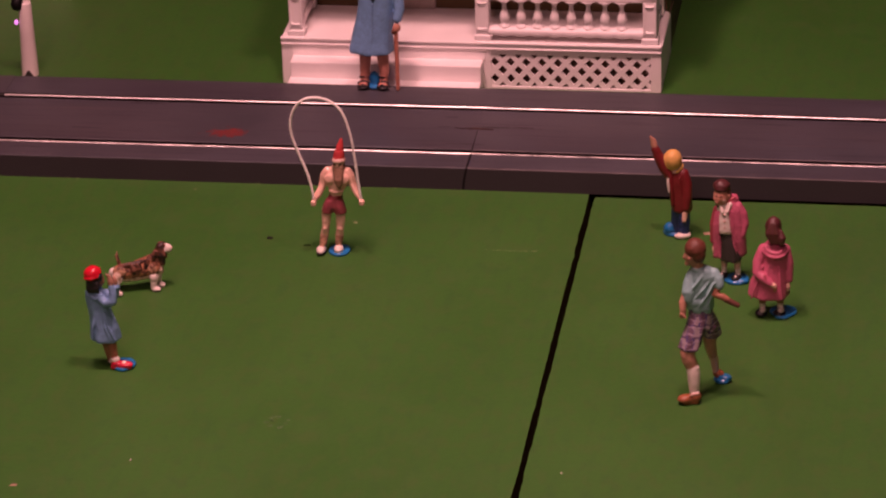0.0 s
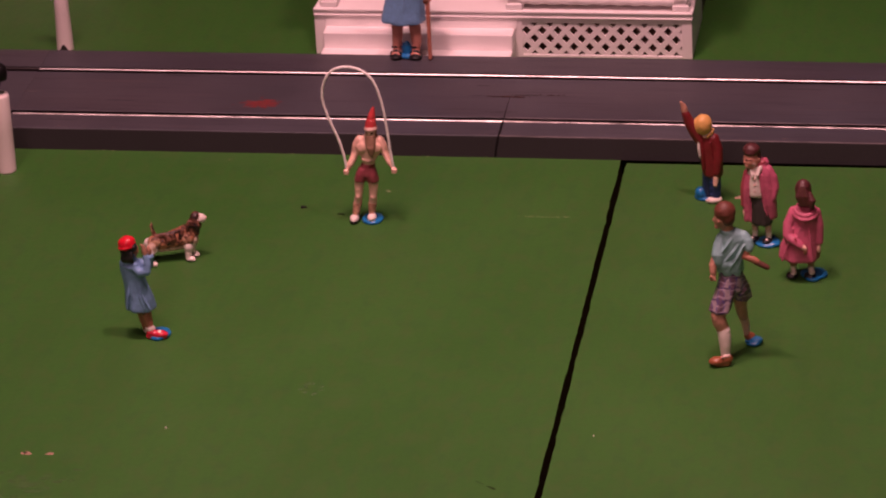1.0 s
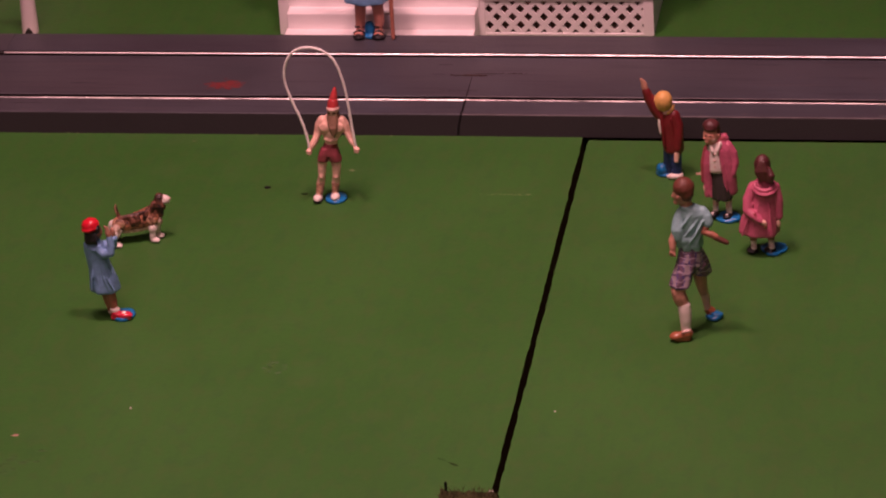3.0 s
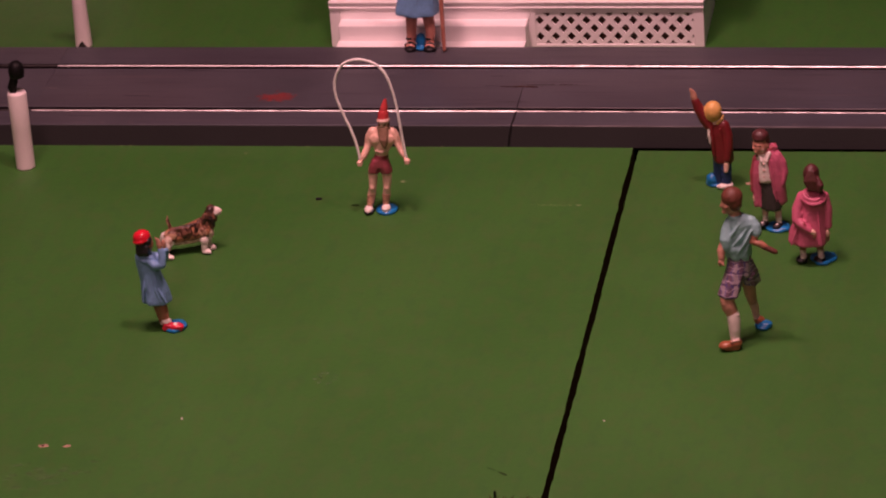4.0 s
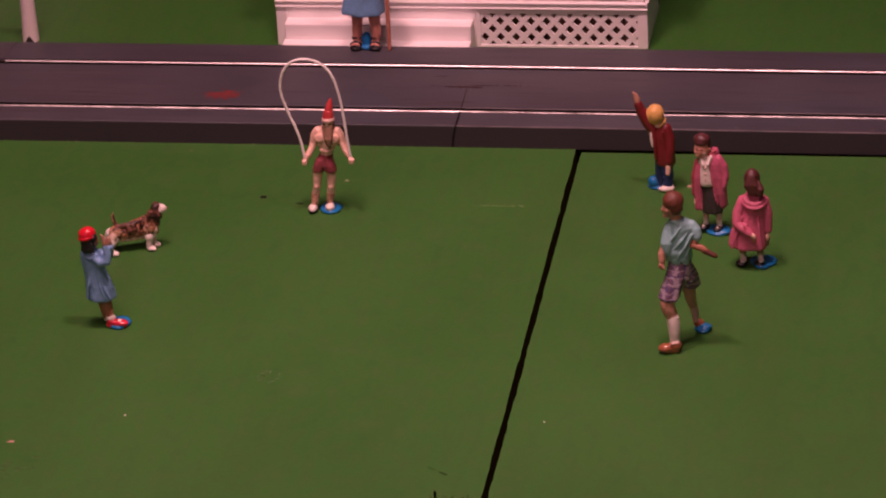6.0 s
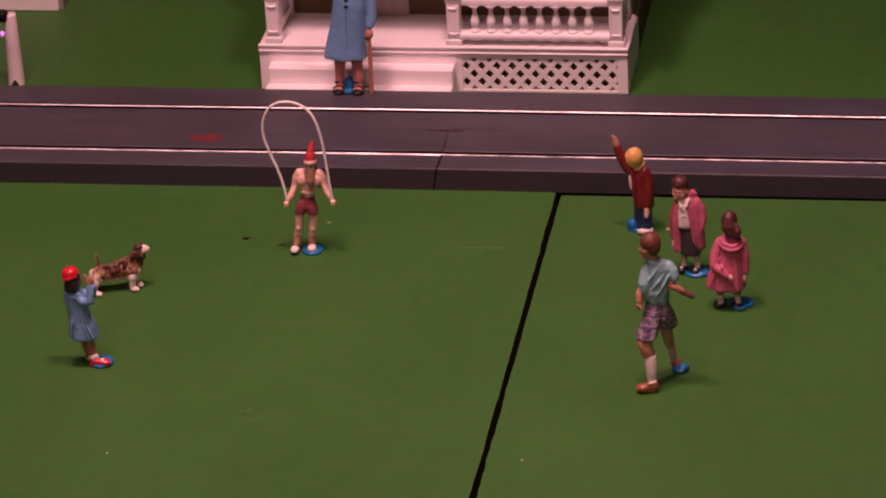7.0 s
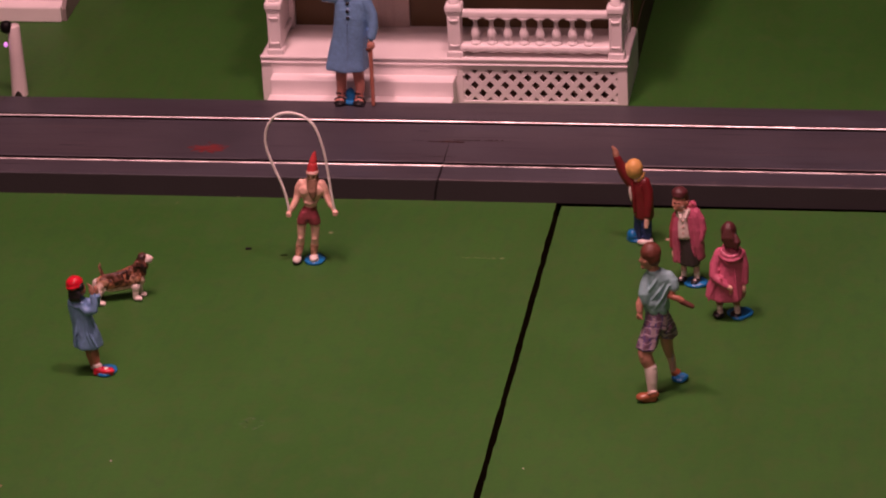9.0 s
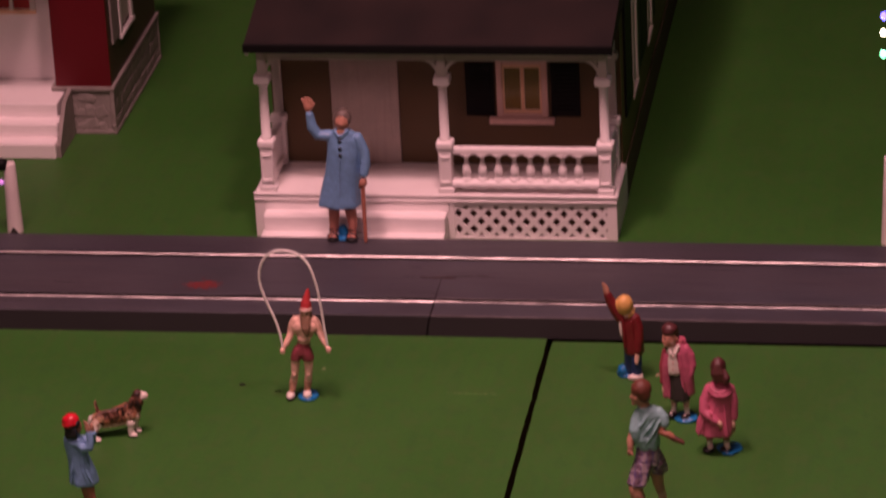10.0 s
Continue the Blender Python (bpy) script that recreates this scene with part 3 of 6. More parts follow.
# ---- red house at the back ----
def red_house():
    X, F = -149.0, 139.8
    h = thing("red_house", "crimson plastic model house with grey stone foundation and white front steps", "model house")
    fr = part("foundation", solid(-168, X - 0.3, F + 0.3, 204.5, 0, 14.4), STONE, h, "grey moulded stone foundation")
    rnd = random.Random(5)
    def stone(c, half, tilt, axis):
        bm = solid(-half[0], half[0], -half[1], half[1], -half[2], half[2], bevel=0.45)
        bm.transform(Matrix.Translation(Vector(c) * MM) @ Matrix.Rotation(radians(tilt), 4, axis))
        part("stone", bm, STONE, fr)

    for k in range(14):
        stone((-165.2 + 3.0 * (k % 5) + rnd.uniform(-0.6, 0.6), F + 0.4, 2.6 + 4.4 * (k // 5) + rnd.uniform(-0.5, 0.5)), (rnd.uniform(1.3, 2.2), rnd.uniform(0.3, 0.5), rnd.uniform(1.2, 2.0)), rnd.uniform(-28, 28), "Y")
    for k in range(42):
        stone((X - 0.5, F + 3.0 + 4.6 * (k // 3) + rnd.uniform(-0.9, 0.9), 2.6 + 4.4 * (k % 3) + rnd.uniform(-0.5, 0.5)), (rnd.uniform(0.4, 0.6), rnd.uniform(1.7, 2.9), rnd.uniform(1.2, 2.1)), rnd.uniform(-24, 24), "X")
    part("foundation_cap", solid(-168, X + 0.5, F - 0.6, 205.2, 14.0, 15.4, bevel=0.3), STONE, h)
    part("corner_board", solid(X - 1.1, X + 0.2, F - 0.3, F + 1.0, 0.2, 14.0, bevel=0.2), STONE, h)
    part("corner_board", solid(X - 1.1, X + 0.2, 203.8, 205.0, 0.2, 14.0, bevel=0.2), STONE, h)
    part("foundation_foot", solid(-161.4, X + 0.3, F - 0.4, F + 0.5, 0.0, 1.2, bevel=0.2), STONE, h)
    part("foundation_foot", solid(X - 0.6, X + 0.4, F + 0.6, 204.9, 0.0, 1.0, bevel=0.2), STONE, h)
    part("red_wall", solid(-166.6, X - 0.4, F, F + 1.8, 15.3, 74, bevel=0.15), CRIMSON, h, "smooth crimson front wall")
    part("return_wall", solid(-166.6, -164.9, F + 1.9, 149.6, 15.3, 74), CRIMSON, h)
    part("side_wall", solid(X - 2.0, X - 0.5, F + 1.9, 204.2, 15.3, 74), DARKWALL, h, "dark brown side wall")
    part("back_wall", solid(-260, X - 2.1, 202.5, 204.2, 0, 74), DARKWALL, h)
    part("porch_wall", solid(-260, -164.9, 149.7, 151.2, 14, 74), WHITE, h, "white recessed porch wall in shade")
    part("far_wall", solid(-260, -258.5, 151.3, 202.4, 0, 74), DARKWALL, h)
    part("porch_floor", solid(-258, -164.0, 129.2, 150.5, 0, 13.8, bevel=0.4), WHITE, h)
    part("step", solid(-258, -162.8, 118.9, 131, 0, 5.0, bevel=0.5), WHITE, h)
    part("step", solid(-258, -163.0, 123.9, 131, 4.8, 9.3, bevel=0.5), WHITE, h)
    part("stringer", extrude(bmesh.new(), [(120.5, 0), (120.5, 3.8), (125, 8.2), (131, 13.6), (139.4, 15.2), (139.4, 0)], -162.9, -161.6), STONE, h)
    w = part("window", solid(-186.5, -174.6, 149.3, 149.6, 37, 54), PANE_RED, h, "window pane with pink-red indoor light in its colour")
    for x0, x1 in ((-188, -186.4), (-181.2, -180.0), (-174.9, -173.2)):
        part("window_frame", solid(x0, x1, 148.4, 149.7, 36.6, 56, bevel=0.2), IVORY_SHADE, w)
    part("window_sill", solid(-188, -173.2, 148.6, 149.7, 35.4, 36.7, bevel=0.2), SASH, w)
    # Slab out of view, added to cast shade down the recessed porch wall.
    part("porch_roof", solid(-262, -165, 121, 149.5, 60, 62.5, bevel=0.3), ROOF, h)
    sw = part("side_window", solid(X - 0.6, X - 0.35, 156.5, 169.5, 28.0, 60), IVORY_SHADE, h, "pale curtained side window")
    for ya, yb in ((154.2, 156.6), (169.4, 171.6)):
        part("window_frame", solid(X - 0.6, X + 0.5, ya, yb, 26.6, 62, bevel=0.2), WHITE, sw)
    part("window_sill", solid(X - 0.6, X + 0.9, 153.8, 172.0, 25.6, 26.8, bevel=0.2), WHITE, sw)
    part("shutter", solid(X - 0.6, X + 0.2, 145.0, 154.0, 27, 62, bevel=0.2), STONE, h, "grey shutter")
    part("roof", extrude(bmesh.new(), [(F - 4, 74), (172, 88), (208, 74), (208, 72.5), (172, 86.5), (F - 4, 72.5)], -266, X + 5), ROOF, h)
    return h


red_house()


# ---- painted figures ----
def paint(name, color, rough=0.48, vary=0.2):
    return mat(name, color, rough, vary=vary, grain=1500, patch=420, bump=0.3, coat=0.05)


SKIN = paint("skin_paint", (0.84, 0.53, 0.42))
TAN = paint("tan_paint", (0.48, 0.245, 0.175))
DARKSKIN = paint("dark_brown_skin_paint", (0.12, 0.042, 0.03))
BROWN_SKIN = paint("brown_paint", (0.37, 0.15, 0.095))
REDHAT = paint("bright_red_paint", (0.62, 0.013, 0.032), 0.3)
ORANGERED = paint("orange_red_paint", (0.50, 0.055, 0.06), 0.12)
MAROON = paint("maroon_paint", (0.165, 0.012, 0.017))
PLUM = paint("plum_shorts_paint", (0.27, 0.055, 0.075))
YELLOW = paint("yellow_paint", (0.73, 0.43, 0.13))
BEARD = paint("dark_brown_paint", (0.13, 0.045, 0.022))
CHESTNUT = paint("chestnut_paint", (0.135, 0.042, 0.027), 0.55)
HAIR = paint("auburn_paint", (0.085, 0.026, 0.018), 0.6)
DARKHAIR = paint("plum_brown_paint", (0.085, 0.022, 0.024))
BLACKPAINT = paint("black_paint", (0.012, 0.010, 0.012))
BLUEBASE = paint("blue_base_paint", (0.012, 0.17, 0.42), 0.3)
SKYBLUE = paint("sky_blue_paint", (0.18, 0.36, 0.60))
DUSTBLUE = paint("dusty_blue_paint", (0.18, 0.34, 0.56))
CHERRY = paint("cherry_shoe_paint", (0.58, 0.022, 0.055), 0.25)
NAVY = paint("navy_paint", (0.018, 0.035, 0.12))
PINK = paint("rose_pink_paint", (0.52, 0.115, 0.20))
# Shaded copy of the rose paint for coat creases, one sleeve and hoods.
PINKSHADE = paint("shaded_rose_paint", (0.34, 0.055, 0.08))
TEAL = paint("pale_teal_paint", (0.26, 0.47, 0.485))
OFFWHITE = paint("off_white_paint", (0.78, 0.70, 0.64), vary=0.06)
UMBER = paint("umber_paint", (0.030, 0.026, 0.023), 0.6)
LEGROSE = paint("leg_rose_paint", (0.56, 0.235, 0.18))
PALEPINK = paint("pale_pink_paint", (0.66, 0.42, 0.36))
MIDBEARD = paint("mid_brown_beard_paint", (0.28, 0.16, 0.105), 0.6)
ROSYTAN = paint("rosy_tan_paint", (0.54, 0.25, 0.18))
SHOE = paint("russet_shoe_paint", (0.30, 0.105, 0.05), 0.25)
GREYHAIR = paint("grey_paint", (0.15, 0.115, 0.10), vary=0.4)
PURPLE = paint("purple_paint", (0.10, 0.05, 0.16))
CANE = paint("cane_wood_paint", (0.50, 0.19, 0.13))
FUR = mat("tan_fur_paint", (0.055, 0.020, 0.014), 0.5, vary=0.3, grain=1500, patch=480, bump=0.5, second=(0.36, 0.155, 0.085))
TANFUR = mat("russet_fur_paint", (0.20, 0.085, 0.050), 0.45, vary=0.35, grain=1500, patch=620, bump=0.5, second=(0.46, 0.27, 0.18))
PALEFUR = mat("pale_fur_paint", (0.42, 0.22, 0.14), 0.45, vary=0.3, grain=1500, patch=700, bump=0.5, second=(0.75, 0.60, 0.50))
DARKFUR = mat("dark_fur_paint", (0.018, 0.009, 0.009), 0.5, vary=0.3, grain=1500, patch=520, bump=0.5, second=(0.13, 0.052, 0.032))
for fur in (FUR, TANFUR, DARKFUR):
    # brushed patches with fairly hard edges
    for node in fur.node_tree.nodes:
        if node.type == "VALTORGB":
            node.color_ramp.elements[0].position, node.color_ramp.elements[1].position = 0.43, 0.56


def plaid(name):
    """Lilac cloth with crossed purple, dark and pale stripes."""
    m = paint(name, (0.32, 0.26, 0.29), vary=0.4)
    nt = m.node_tree
    n, l = nt.nodes, nt.links
    tc, sep = n.new("ShaderNodeTexCoord"), n.new("ShaderNodeSeparateXYZ")
    wob, mulw, addw = n.new("ShaderNodeTexNoise"), n.new("ShaderNodeVectorMath"), n.new("ShaderNodeVectorMath")
    wob.inputs["Scale"].default_value = 420
    mulw.operation, mulw.inputs[1].default_value, addw.operation = "MULTIPLY", (0.0022, 0.0022, 0.0022), "ADD"
    l.new(tc.outputs["Object"], wob.inputs["Vector"])
    l.new(wob.outputs["Color"], mulw.inputs[0])
    l.new(tc.outputs["Object"], addw.inputs[0])
    l.new(mulw.outputs[0], addw.inputs[1])
    l.new(addw.outputs[0], sep.inputs[0])
    base = n["Principled BSDF"].inputs["Base Color"]
    last = base.links[0].from_socket
    for axis, freq, shift, cut, color in (("X", 2300, 0.4, 0.35, (0.13, 0.075, 0.115, 1)), ("Z", 2600, 0.9, 0.84, (0.10, 0.065, 0.13, 1)), ("X", 4600, 2.4, 0.90, (0.07, 0.05, 0.20, 1)), ("Z", 4300, 0.3, 0.86, (0.36, 0.29, 0.35, 1))):
        f, sn, gt, mx = n.new("ShaderNodeMath"), n.new("ShaderNodeMath"), n.new("ShaderNodeMath"), n.new("ShaderNodeMix")
        f.operation, f.inputs[1].default_value, f.inputs[2].default_value = "MULTIPLY_ADD", freq, shift
        sn.operation, gt.operation, gt.inputs[1].default_value = "SINE", "GREATER_THAN", cut
        mx.data_type = "RGBA"
        l.new(sep.outputs[axis], f.inputs[0])
        l.new(f.outputs[0], sn.inputs[0])
        l.new(sn.outputs[0], gt.inputs[0])
        l.new(gt.outputs[0], mx.inputs["Factor"])
        l.new(last, mx.inputs[6])
        mx.inputs[7].default_value = color
        last = mx.outputs[2]
    l.new(last, base)
    return m


PLAID = plaid("plaid_paint")
FLECKED = mat("flecked_shin_paint", (0.16, 0.05, 0.035), 0.4, vary=0.3, grain=1800, patch=1000, bump=0.2, second=(0.72, 0.40, 0.28))


def cast(name, bm, paints, grain=0.00019):
    """Welds the forms into one skin and lets each face keep the paint of the form under it."""
    bm.normal_update()
    tree = BVHTree.FromBMesh(bm)
    bm.faces.ensure_lookup_table()
    slots = [f.material_index for f in bm.faces]
    ob = link(name, bm, paints)
    mod = ob.modifiers.new("weld", "REMESH")
    mod.mode, mod.voxel_size = "VOXEL", grain
    me = bpy.data.meshes.new_from_object(ob.evaluated_get(bpy.context.evaluated_depsgraph_get()))
    ob.modifiers.clear()
    old, ob.data = ob.data, me
    bpy.data.meshes.remove(old)
    me.name = name
    me.materials.clear()
    for m in paints:
        me.materials.append(m)
    sm = bmesh.new()
    sm.from_mesh(me)
    for f in sm.faces:
        hit = tree.find_nearest(f.calc_center_median())
        f.material_index, f.smooth = slots[hit[2]] if hit[2] is not None else 0, True
    bmesh.ops.smooth_vert(sm, verts=sm.verts, factor=0.5, use_axis_x=True, use_axis_y=True, use_axis_z=True)
    low = min(v.co.z for v in sm.verts)
    for v in sm.verts:
        v.co.z -= low
    sm.to_mesh(me)
    sm.free()
    return ob


class Clay:
    """One mesh modelled from joined forms, each in its own paint; millimetres, x to the right, y away, z up."""

    def __init__(self):
        self.bm, self.paints = bmesh.new(), []

    def slot(self, m):
        if m not in self.paints:
            self.paints.append(m)
        return self.paints.index(m)

    def rings(self, rings, m):
        bm, k = self.bm, self.slot(m)
        vs = [[bm.verts.new(p * MM) for p in r] for r in rings]
        n = len(vs[0])
        fs = []
        for a, b in zip(vs, vs[1:]):
            for i in range(n):
                fs.append(bm.faces.new((a[i], a[(i + 1) % n], b[(i + 1) % n], b[i])))
        fs.append(bm.faces.new(vs[0][::-1]))
        fs.append(bm.faces.new(vs[-1]))
        for f in fs:
            f.material_index, f.smooth = k, True

    def ball(self, c, r, m, turn=(0, 0, 0), seg=16, rows=10):
        c, r = Vector(c), (r if isinstance(r, (tuple, list)) else (r, r, r))
        e = Euler([radians(a) for a in turn]).to_matrix()
        out = []
        for j in range(rows + 1):
            a = -math.pi / 2 + math.pi * min(max(j / rows, 0.02), 0.98)
            out.append([c + e @ Vector((r[0] * math.cos(a) * math.cos(2 * math.pi * i / seg), r[1] * math.cos(a) * math.sin(2 * math.pi * i / seg), r[2] * math.sin(a))) for i in range(seg)])
        self.rings(out, m)

    def limb(self, pts, radii, m, seg=12, flat=1.0):
        """A rounded limb through points with a radius at each."""
        pts = [Vector(p) for p in pts]
        first, last = (pts[1] - pts[0]).normalized(), (pts[-1] - pts[-2]).normalized()
        path = [(pts[0] - first * radii[0] * 0.85, radii[0] * 0.35), (pts[0] - first * radii[0] * 0.5, radii[0] * 0.82)]
        path += list(zip(pts, radii))
        path += [(pts[-1] + last * radii[-1] * 0.5, radii[-1] * 0.82), (pts[-1] + last * radii[-1] * 0.85, radii[-1] * 0.35)]
        out = []
        for i, (p, r) in enumerate(path):
            d = (path[min(i + 1, len(path) - 1)][0] - path[max(i - 1, 0)][0]).normalized()
            side = d.cross(Vector((0.11, 1.0, 0.05)) if abs(d.y) < 0.85 else Vector((0.1, 0, 1))).normalized()
            up = side.cross(d)
            out.append([p + side * r * math.cos(2 * math.pi * k / seg) + up * r * flat * math.sin(2 * math.pi * k / seg) for k in range(seg)])
        self.rings(out, m)

    def loft(self, rows, m, seg=28, folds=0, deep=0.0, phase=0.0):
        """Elliptic rings of (z, cx, cy, rx, ry); folds deepen towards the first row."""
        out = []
        for j, (z, cx, cy, rx, ry) in enumerate(rows):
            w = deep * (1 - j / max(1, len(rows) - 1))
            ring = []
            for i in range(seg):
                a = 2 * math.pi * i / seg
                q = 1 + w * math.sin(folds * a + phase)
                ring.append(Vector((cx + rx * q * math.cos(a), cy + ry * q * math.sin(a), z + w * 1.5 * math.sin(2 * a + phase))))
            out.append(ring)
        self.rings(out, m)

    def disc(self, cx, cy, r, m, z0=0.0, z1=0.75, ry=None):
        ry = ry or r
        self.loft([(z0, cx, cy, r * 0.96, ry * 0.96), (z0 + 0.2, cx, cy, r, ry), (z1 - 0.25, cx, cy, r, ry), (z1, cx, cy, r * 0.9, ry * 0.9)], m, folds=3, deep=0.02)

    def done(self, name, label, category, at, turn=0.0, group="", stretch=(1, 1, 1)):
        for v in self.bm.verts:
            v.co = Vector((v.co.x * stretch[0], v.co.y * stretch[1], v.co.z * stretch[2])) + noise.noise_vector(v.co * 700) * 0.00012
        ob = cast(name, self.bm, self.paints)
        ob.matrix_basis = pose(at[0] * MM, at[1] * MM, at[2] * MM, 0, 0, turn)
        return tagged(ob, label, category, group)


def figure_rope():
    c = Clay()
    c.disc(2.2, 0.9, 2.75, BLUEBASE, ry=3.1)
    # shoes on dark soles
    c.ball((-2.1, -0.6, 0.55), (1.25, 1.9, 0.6), BLACKPAINT)
    c.ball((-2.1, -0.6, 1.15), (1.15, 1.7, 0.75), OFFWHITE)
    c.ball((2.2, -0.2, 1.35), (1.2, 1.8, 0.8), OFFWHITE)
    # legs: ankle, calf, knee, thigh
    c.limb([(-1.8, 0.2, 1.8), (-1.6, 0.3, 3.2), (-1.3, 0.5, 4.9), (-0.9, 0.0, 6.8), (-0.6, 0.2, 9.2), (-0.4, 0.4, 11.8)], [0.72, 0.85, 1.05, 0.92, 1.15, 1.35], SKIN)
    c.limb([(2.1, 0.6, 1.9), (2.2, 0.6, 3.2), (2.5, 0.7, 4.9), (2.8, 0.2, 6.8), (2.95, 0.3, 9.2), (2.9, 0.4, 11.8)], [0.72, 0.85, 1.08, 0.95, 1.2, 1.4], SKIN)
    c.limb([(-1.75, 0.2, 2.2), (-1.35, 0.45, 4.7)], [0.92, 1.12], FLECKED)
    c.limb([(2.15, 0.6, 2.4), (2.45, 0.6, 4.6)], [0.92, 1.14], FLECKED)
    c.ball((-0.9, -0.8, 6.9), (0.55, 0.35, 0.6), SKIN)
    c.ball((2.85, -0.6, 6.9), (0.55, 0.35, 0.6), SKIN)
    # shorts: two flared legs, seat and waistband
    c.loft([(11.0, -0.2, 0.4, 1.5, 1.7), (11.5, -0.15, 0.4, 1.55, 1.8), (13.0, 0.35, 0.4, 1.6, 1.9), (14.6, 1.0, 0.5, 1.5, 1.7)], PLUM, folds=5, deep=0.05)
    c.loft([(11.0, 2.9, 0.4, 1.5, 1.7), (11.5, 2.85, 0.4, 1.55, 1.8), (13.0, 2.55, 0.4, 1.55, 1.9), (14.6, 2.2, 0.5, 1.5, 1.7)], PLUM, folds=5, deep=0.05, phase=0.9)
    c.loft([(12.6, 1.4, 0.5, 2.2, 1.85), (14.2, 1.6, 0.5, 1.95, 1.75), (15.7, 1.95, 0.5, 1.65, 1.6)], PLUM, folds=7, deep=0.05)
    c.loft([(15.1, 1.95, 0.5, 1.8, 1.65), (15.8, 2.0, 0.5, 1.75, 1.6)], MAROON)
    # trunk: waist, ribs, chest, shoulders
    c.loft([(15.4, 2.1, 0.5, 1.5, 1.4), (16.4, 2.2, 0.5, 1.55, 1.4), (17.6, 2.4, 0.5, 2.15, 1.7), (19.0, 2.5, 0.5, 2.9, 1.85), (20.6, 2.6, 0.5, 3.2, 1.9), (22.0, 2.65, 0.6, 3.1, 1.7), (23.0, 2.75, 0.6, 2.1, 1.3), (23.6, 2.9, 0.5, 0.95, 0.95)], SKIN)
    c.ball((1.1, -0.95, 20.4), (1.6, 0.6, 1.4), SKIN)
    c.ball((4.3, -0.95, 20.4), (1.5, 0.6, 1.4), SKIN)
    c.limb([(0.9, -0.85, 17.3), (2.3, -1.1, 17.0), (3.9, -0.85, 17.3)], [0.35, 0.4, 0.35], SKIN)
    # arms
    c.limb([(0.2, 0.6, 22.0), (-0.6, 0.7, 20.6), (-1.1, 0.5, 18.6), (-1.5, 0.0, 17.4), (-2.3, -0.9, 15.9), (-3.0, -1.4, 14.9)], [1.2, 1.2, 1.0, 0.88, 0.85, 0.55], SKIN)
    c.limb([(5.1, 0.6, 22.0), (5.8, 0.7, 20.7), (6.3, 0.5, 19.0), (6.8, 0.0, 17.9), (7.7, -0.8, 16.6), (8.4, -1.3, 15.6)], [1.2, 1.15, 1.0, 0.88, 0.85, 0.55], SKIN)
    for hx, hz in ((-3.3, 14.2), (8.75, 14.8)):
        c.ball((hx, -1.5, hz), (0.8, 0.75, 0.95), SKIN)
        for k in range(3):
            c.limb([(hx - 0.5, -2.1, hz + 0.5 - 0.45 * k), (hx + 0.5, -2.2, hz + 0.45 - 0.45 * k)], [0.25, 0.25], SKIN, seg=8)
    # head, beard and brows
    c.ball((3.1, 0.3, 24.6), (1.4, 1.55, 1.7), SKIN)
    c.ball((3.05, -1.35, 24.5), (0.42, 0.5, 0.45), SKIN)
    c.ball((2.3, -1.0, 24.2), (0.5, 0.5, 0.4), SKIN)
    c.ball((3.8, -1.0, 24.2), (0.5, 0.5, 0.4), SKIN)
    c.limb([(3.1, -0.7, 23.4), (3.2, -1.3, 21.6), (3.3, -1.6, 19.8), (3.35, -1.6, 18.4)], [1.35, 1.25, 0.95, 0.4], MIDBEARD, flat=0.8)
    for k in range(4):
        c.limb([(2.3 + 0.5 * k, -1.5, 22.6), (2.6 + 0.42 * k, -2.2, 20.8), (3.1 + 0.15 * k, -2.2, 19.0)], [0.3, 0.32, 0.2], MIDBEARD, seg=8)
    c.ball((4.1, 0.4, 23.6), (0.6, 1.3, 1.3), BEARD)
    c.ball((2.1, 0.5, 23.6), (0.5, 1.2, 1.2), BEARD)
    c.limb([(2.2, -1.45, 24.6), (3.9, -1.45, 24.6)], [0.22, 0.22], BEARD, seg=8)
    # pointed hat with a turned-up pale brim
    c.loft([(24.9, 3.2, 0.0, 1.45, 1.6), (25.2, 3.2, 0.0, 1.68, 1.95), (25.7, 3.2, 0.0, 1.68, 1.95), (26.0, 3.2, 0.0, 1.45, 1.6)], PALEPINK)
    c.loft([(25.8, 3.2, 0.0, 1.42, 1.5), (26.7, 3.25, 0.1, 1.42, 1.45), (27.6, 3.35, 0.2, 1.22, 1.25), (28.1, 3.45, 0.3, 0.98, 1.02), (28.5, 3.5, 0.35, 1.0, 1.02), (29.4, 3.7, 0.5, 0.75, 0.8), (29.9, 3.78, 0.5, 0.55, 0.6), (30.3, 3.85, 0.6, 0.55, 0.58), (31.0, 4.0, 0.7, 0.2, 0.2)], ORANGERED)
    return c.done("figurine", "painted toy figurine with a pointed red hat and plum shorts", "figurine", (-60.7, -39.6, 0), group="toy figurines")


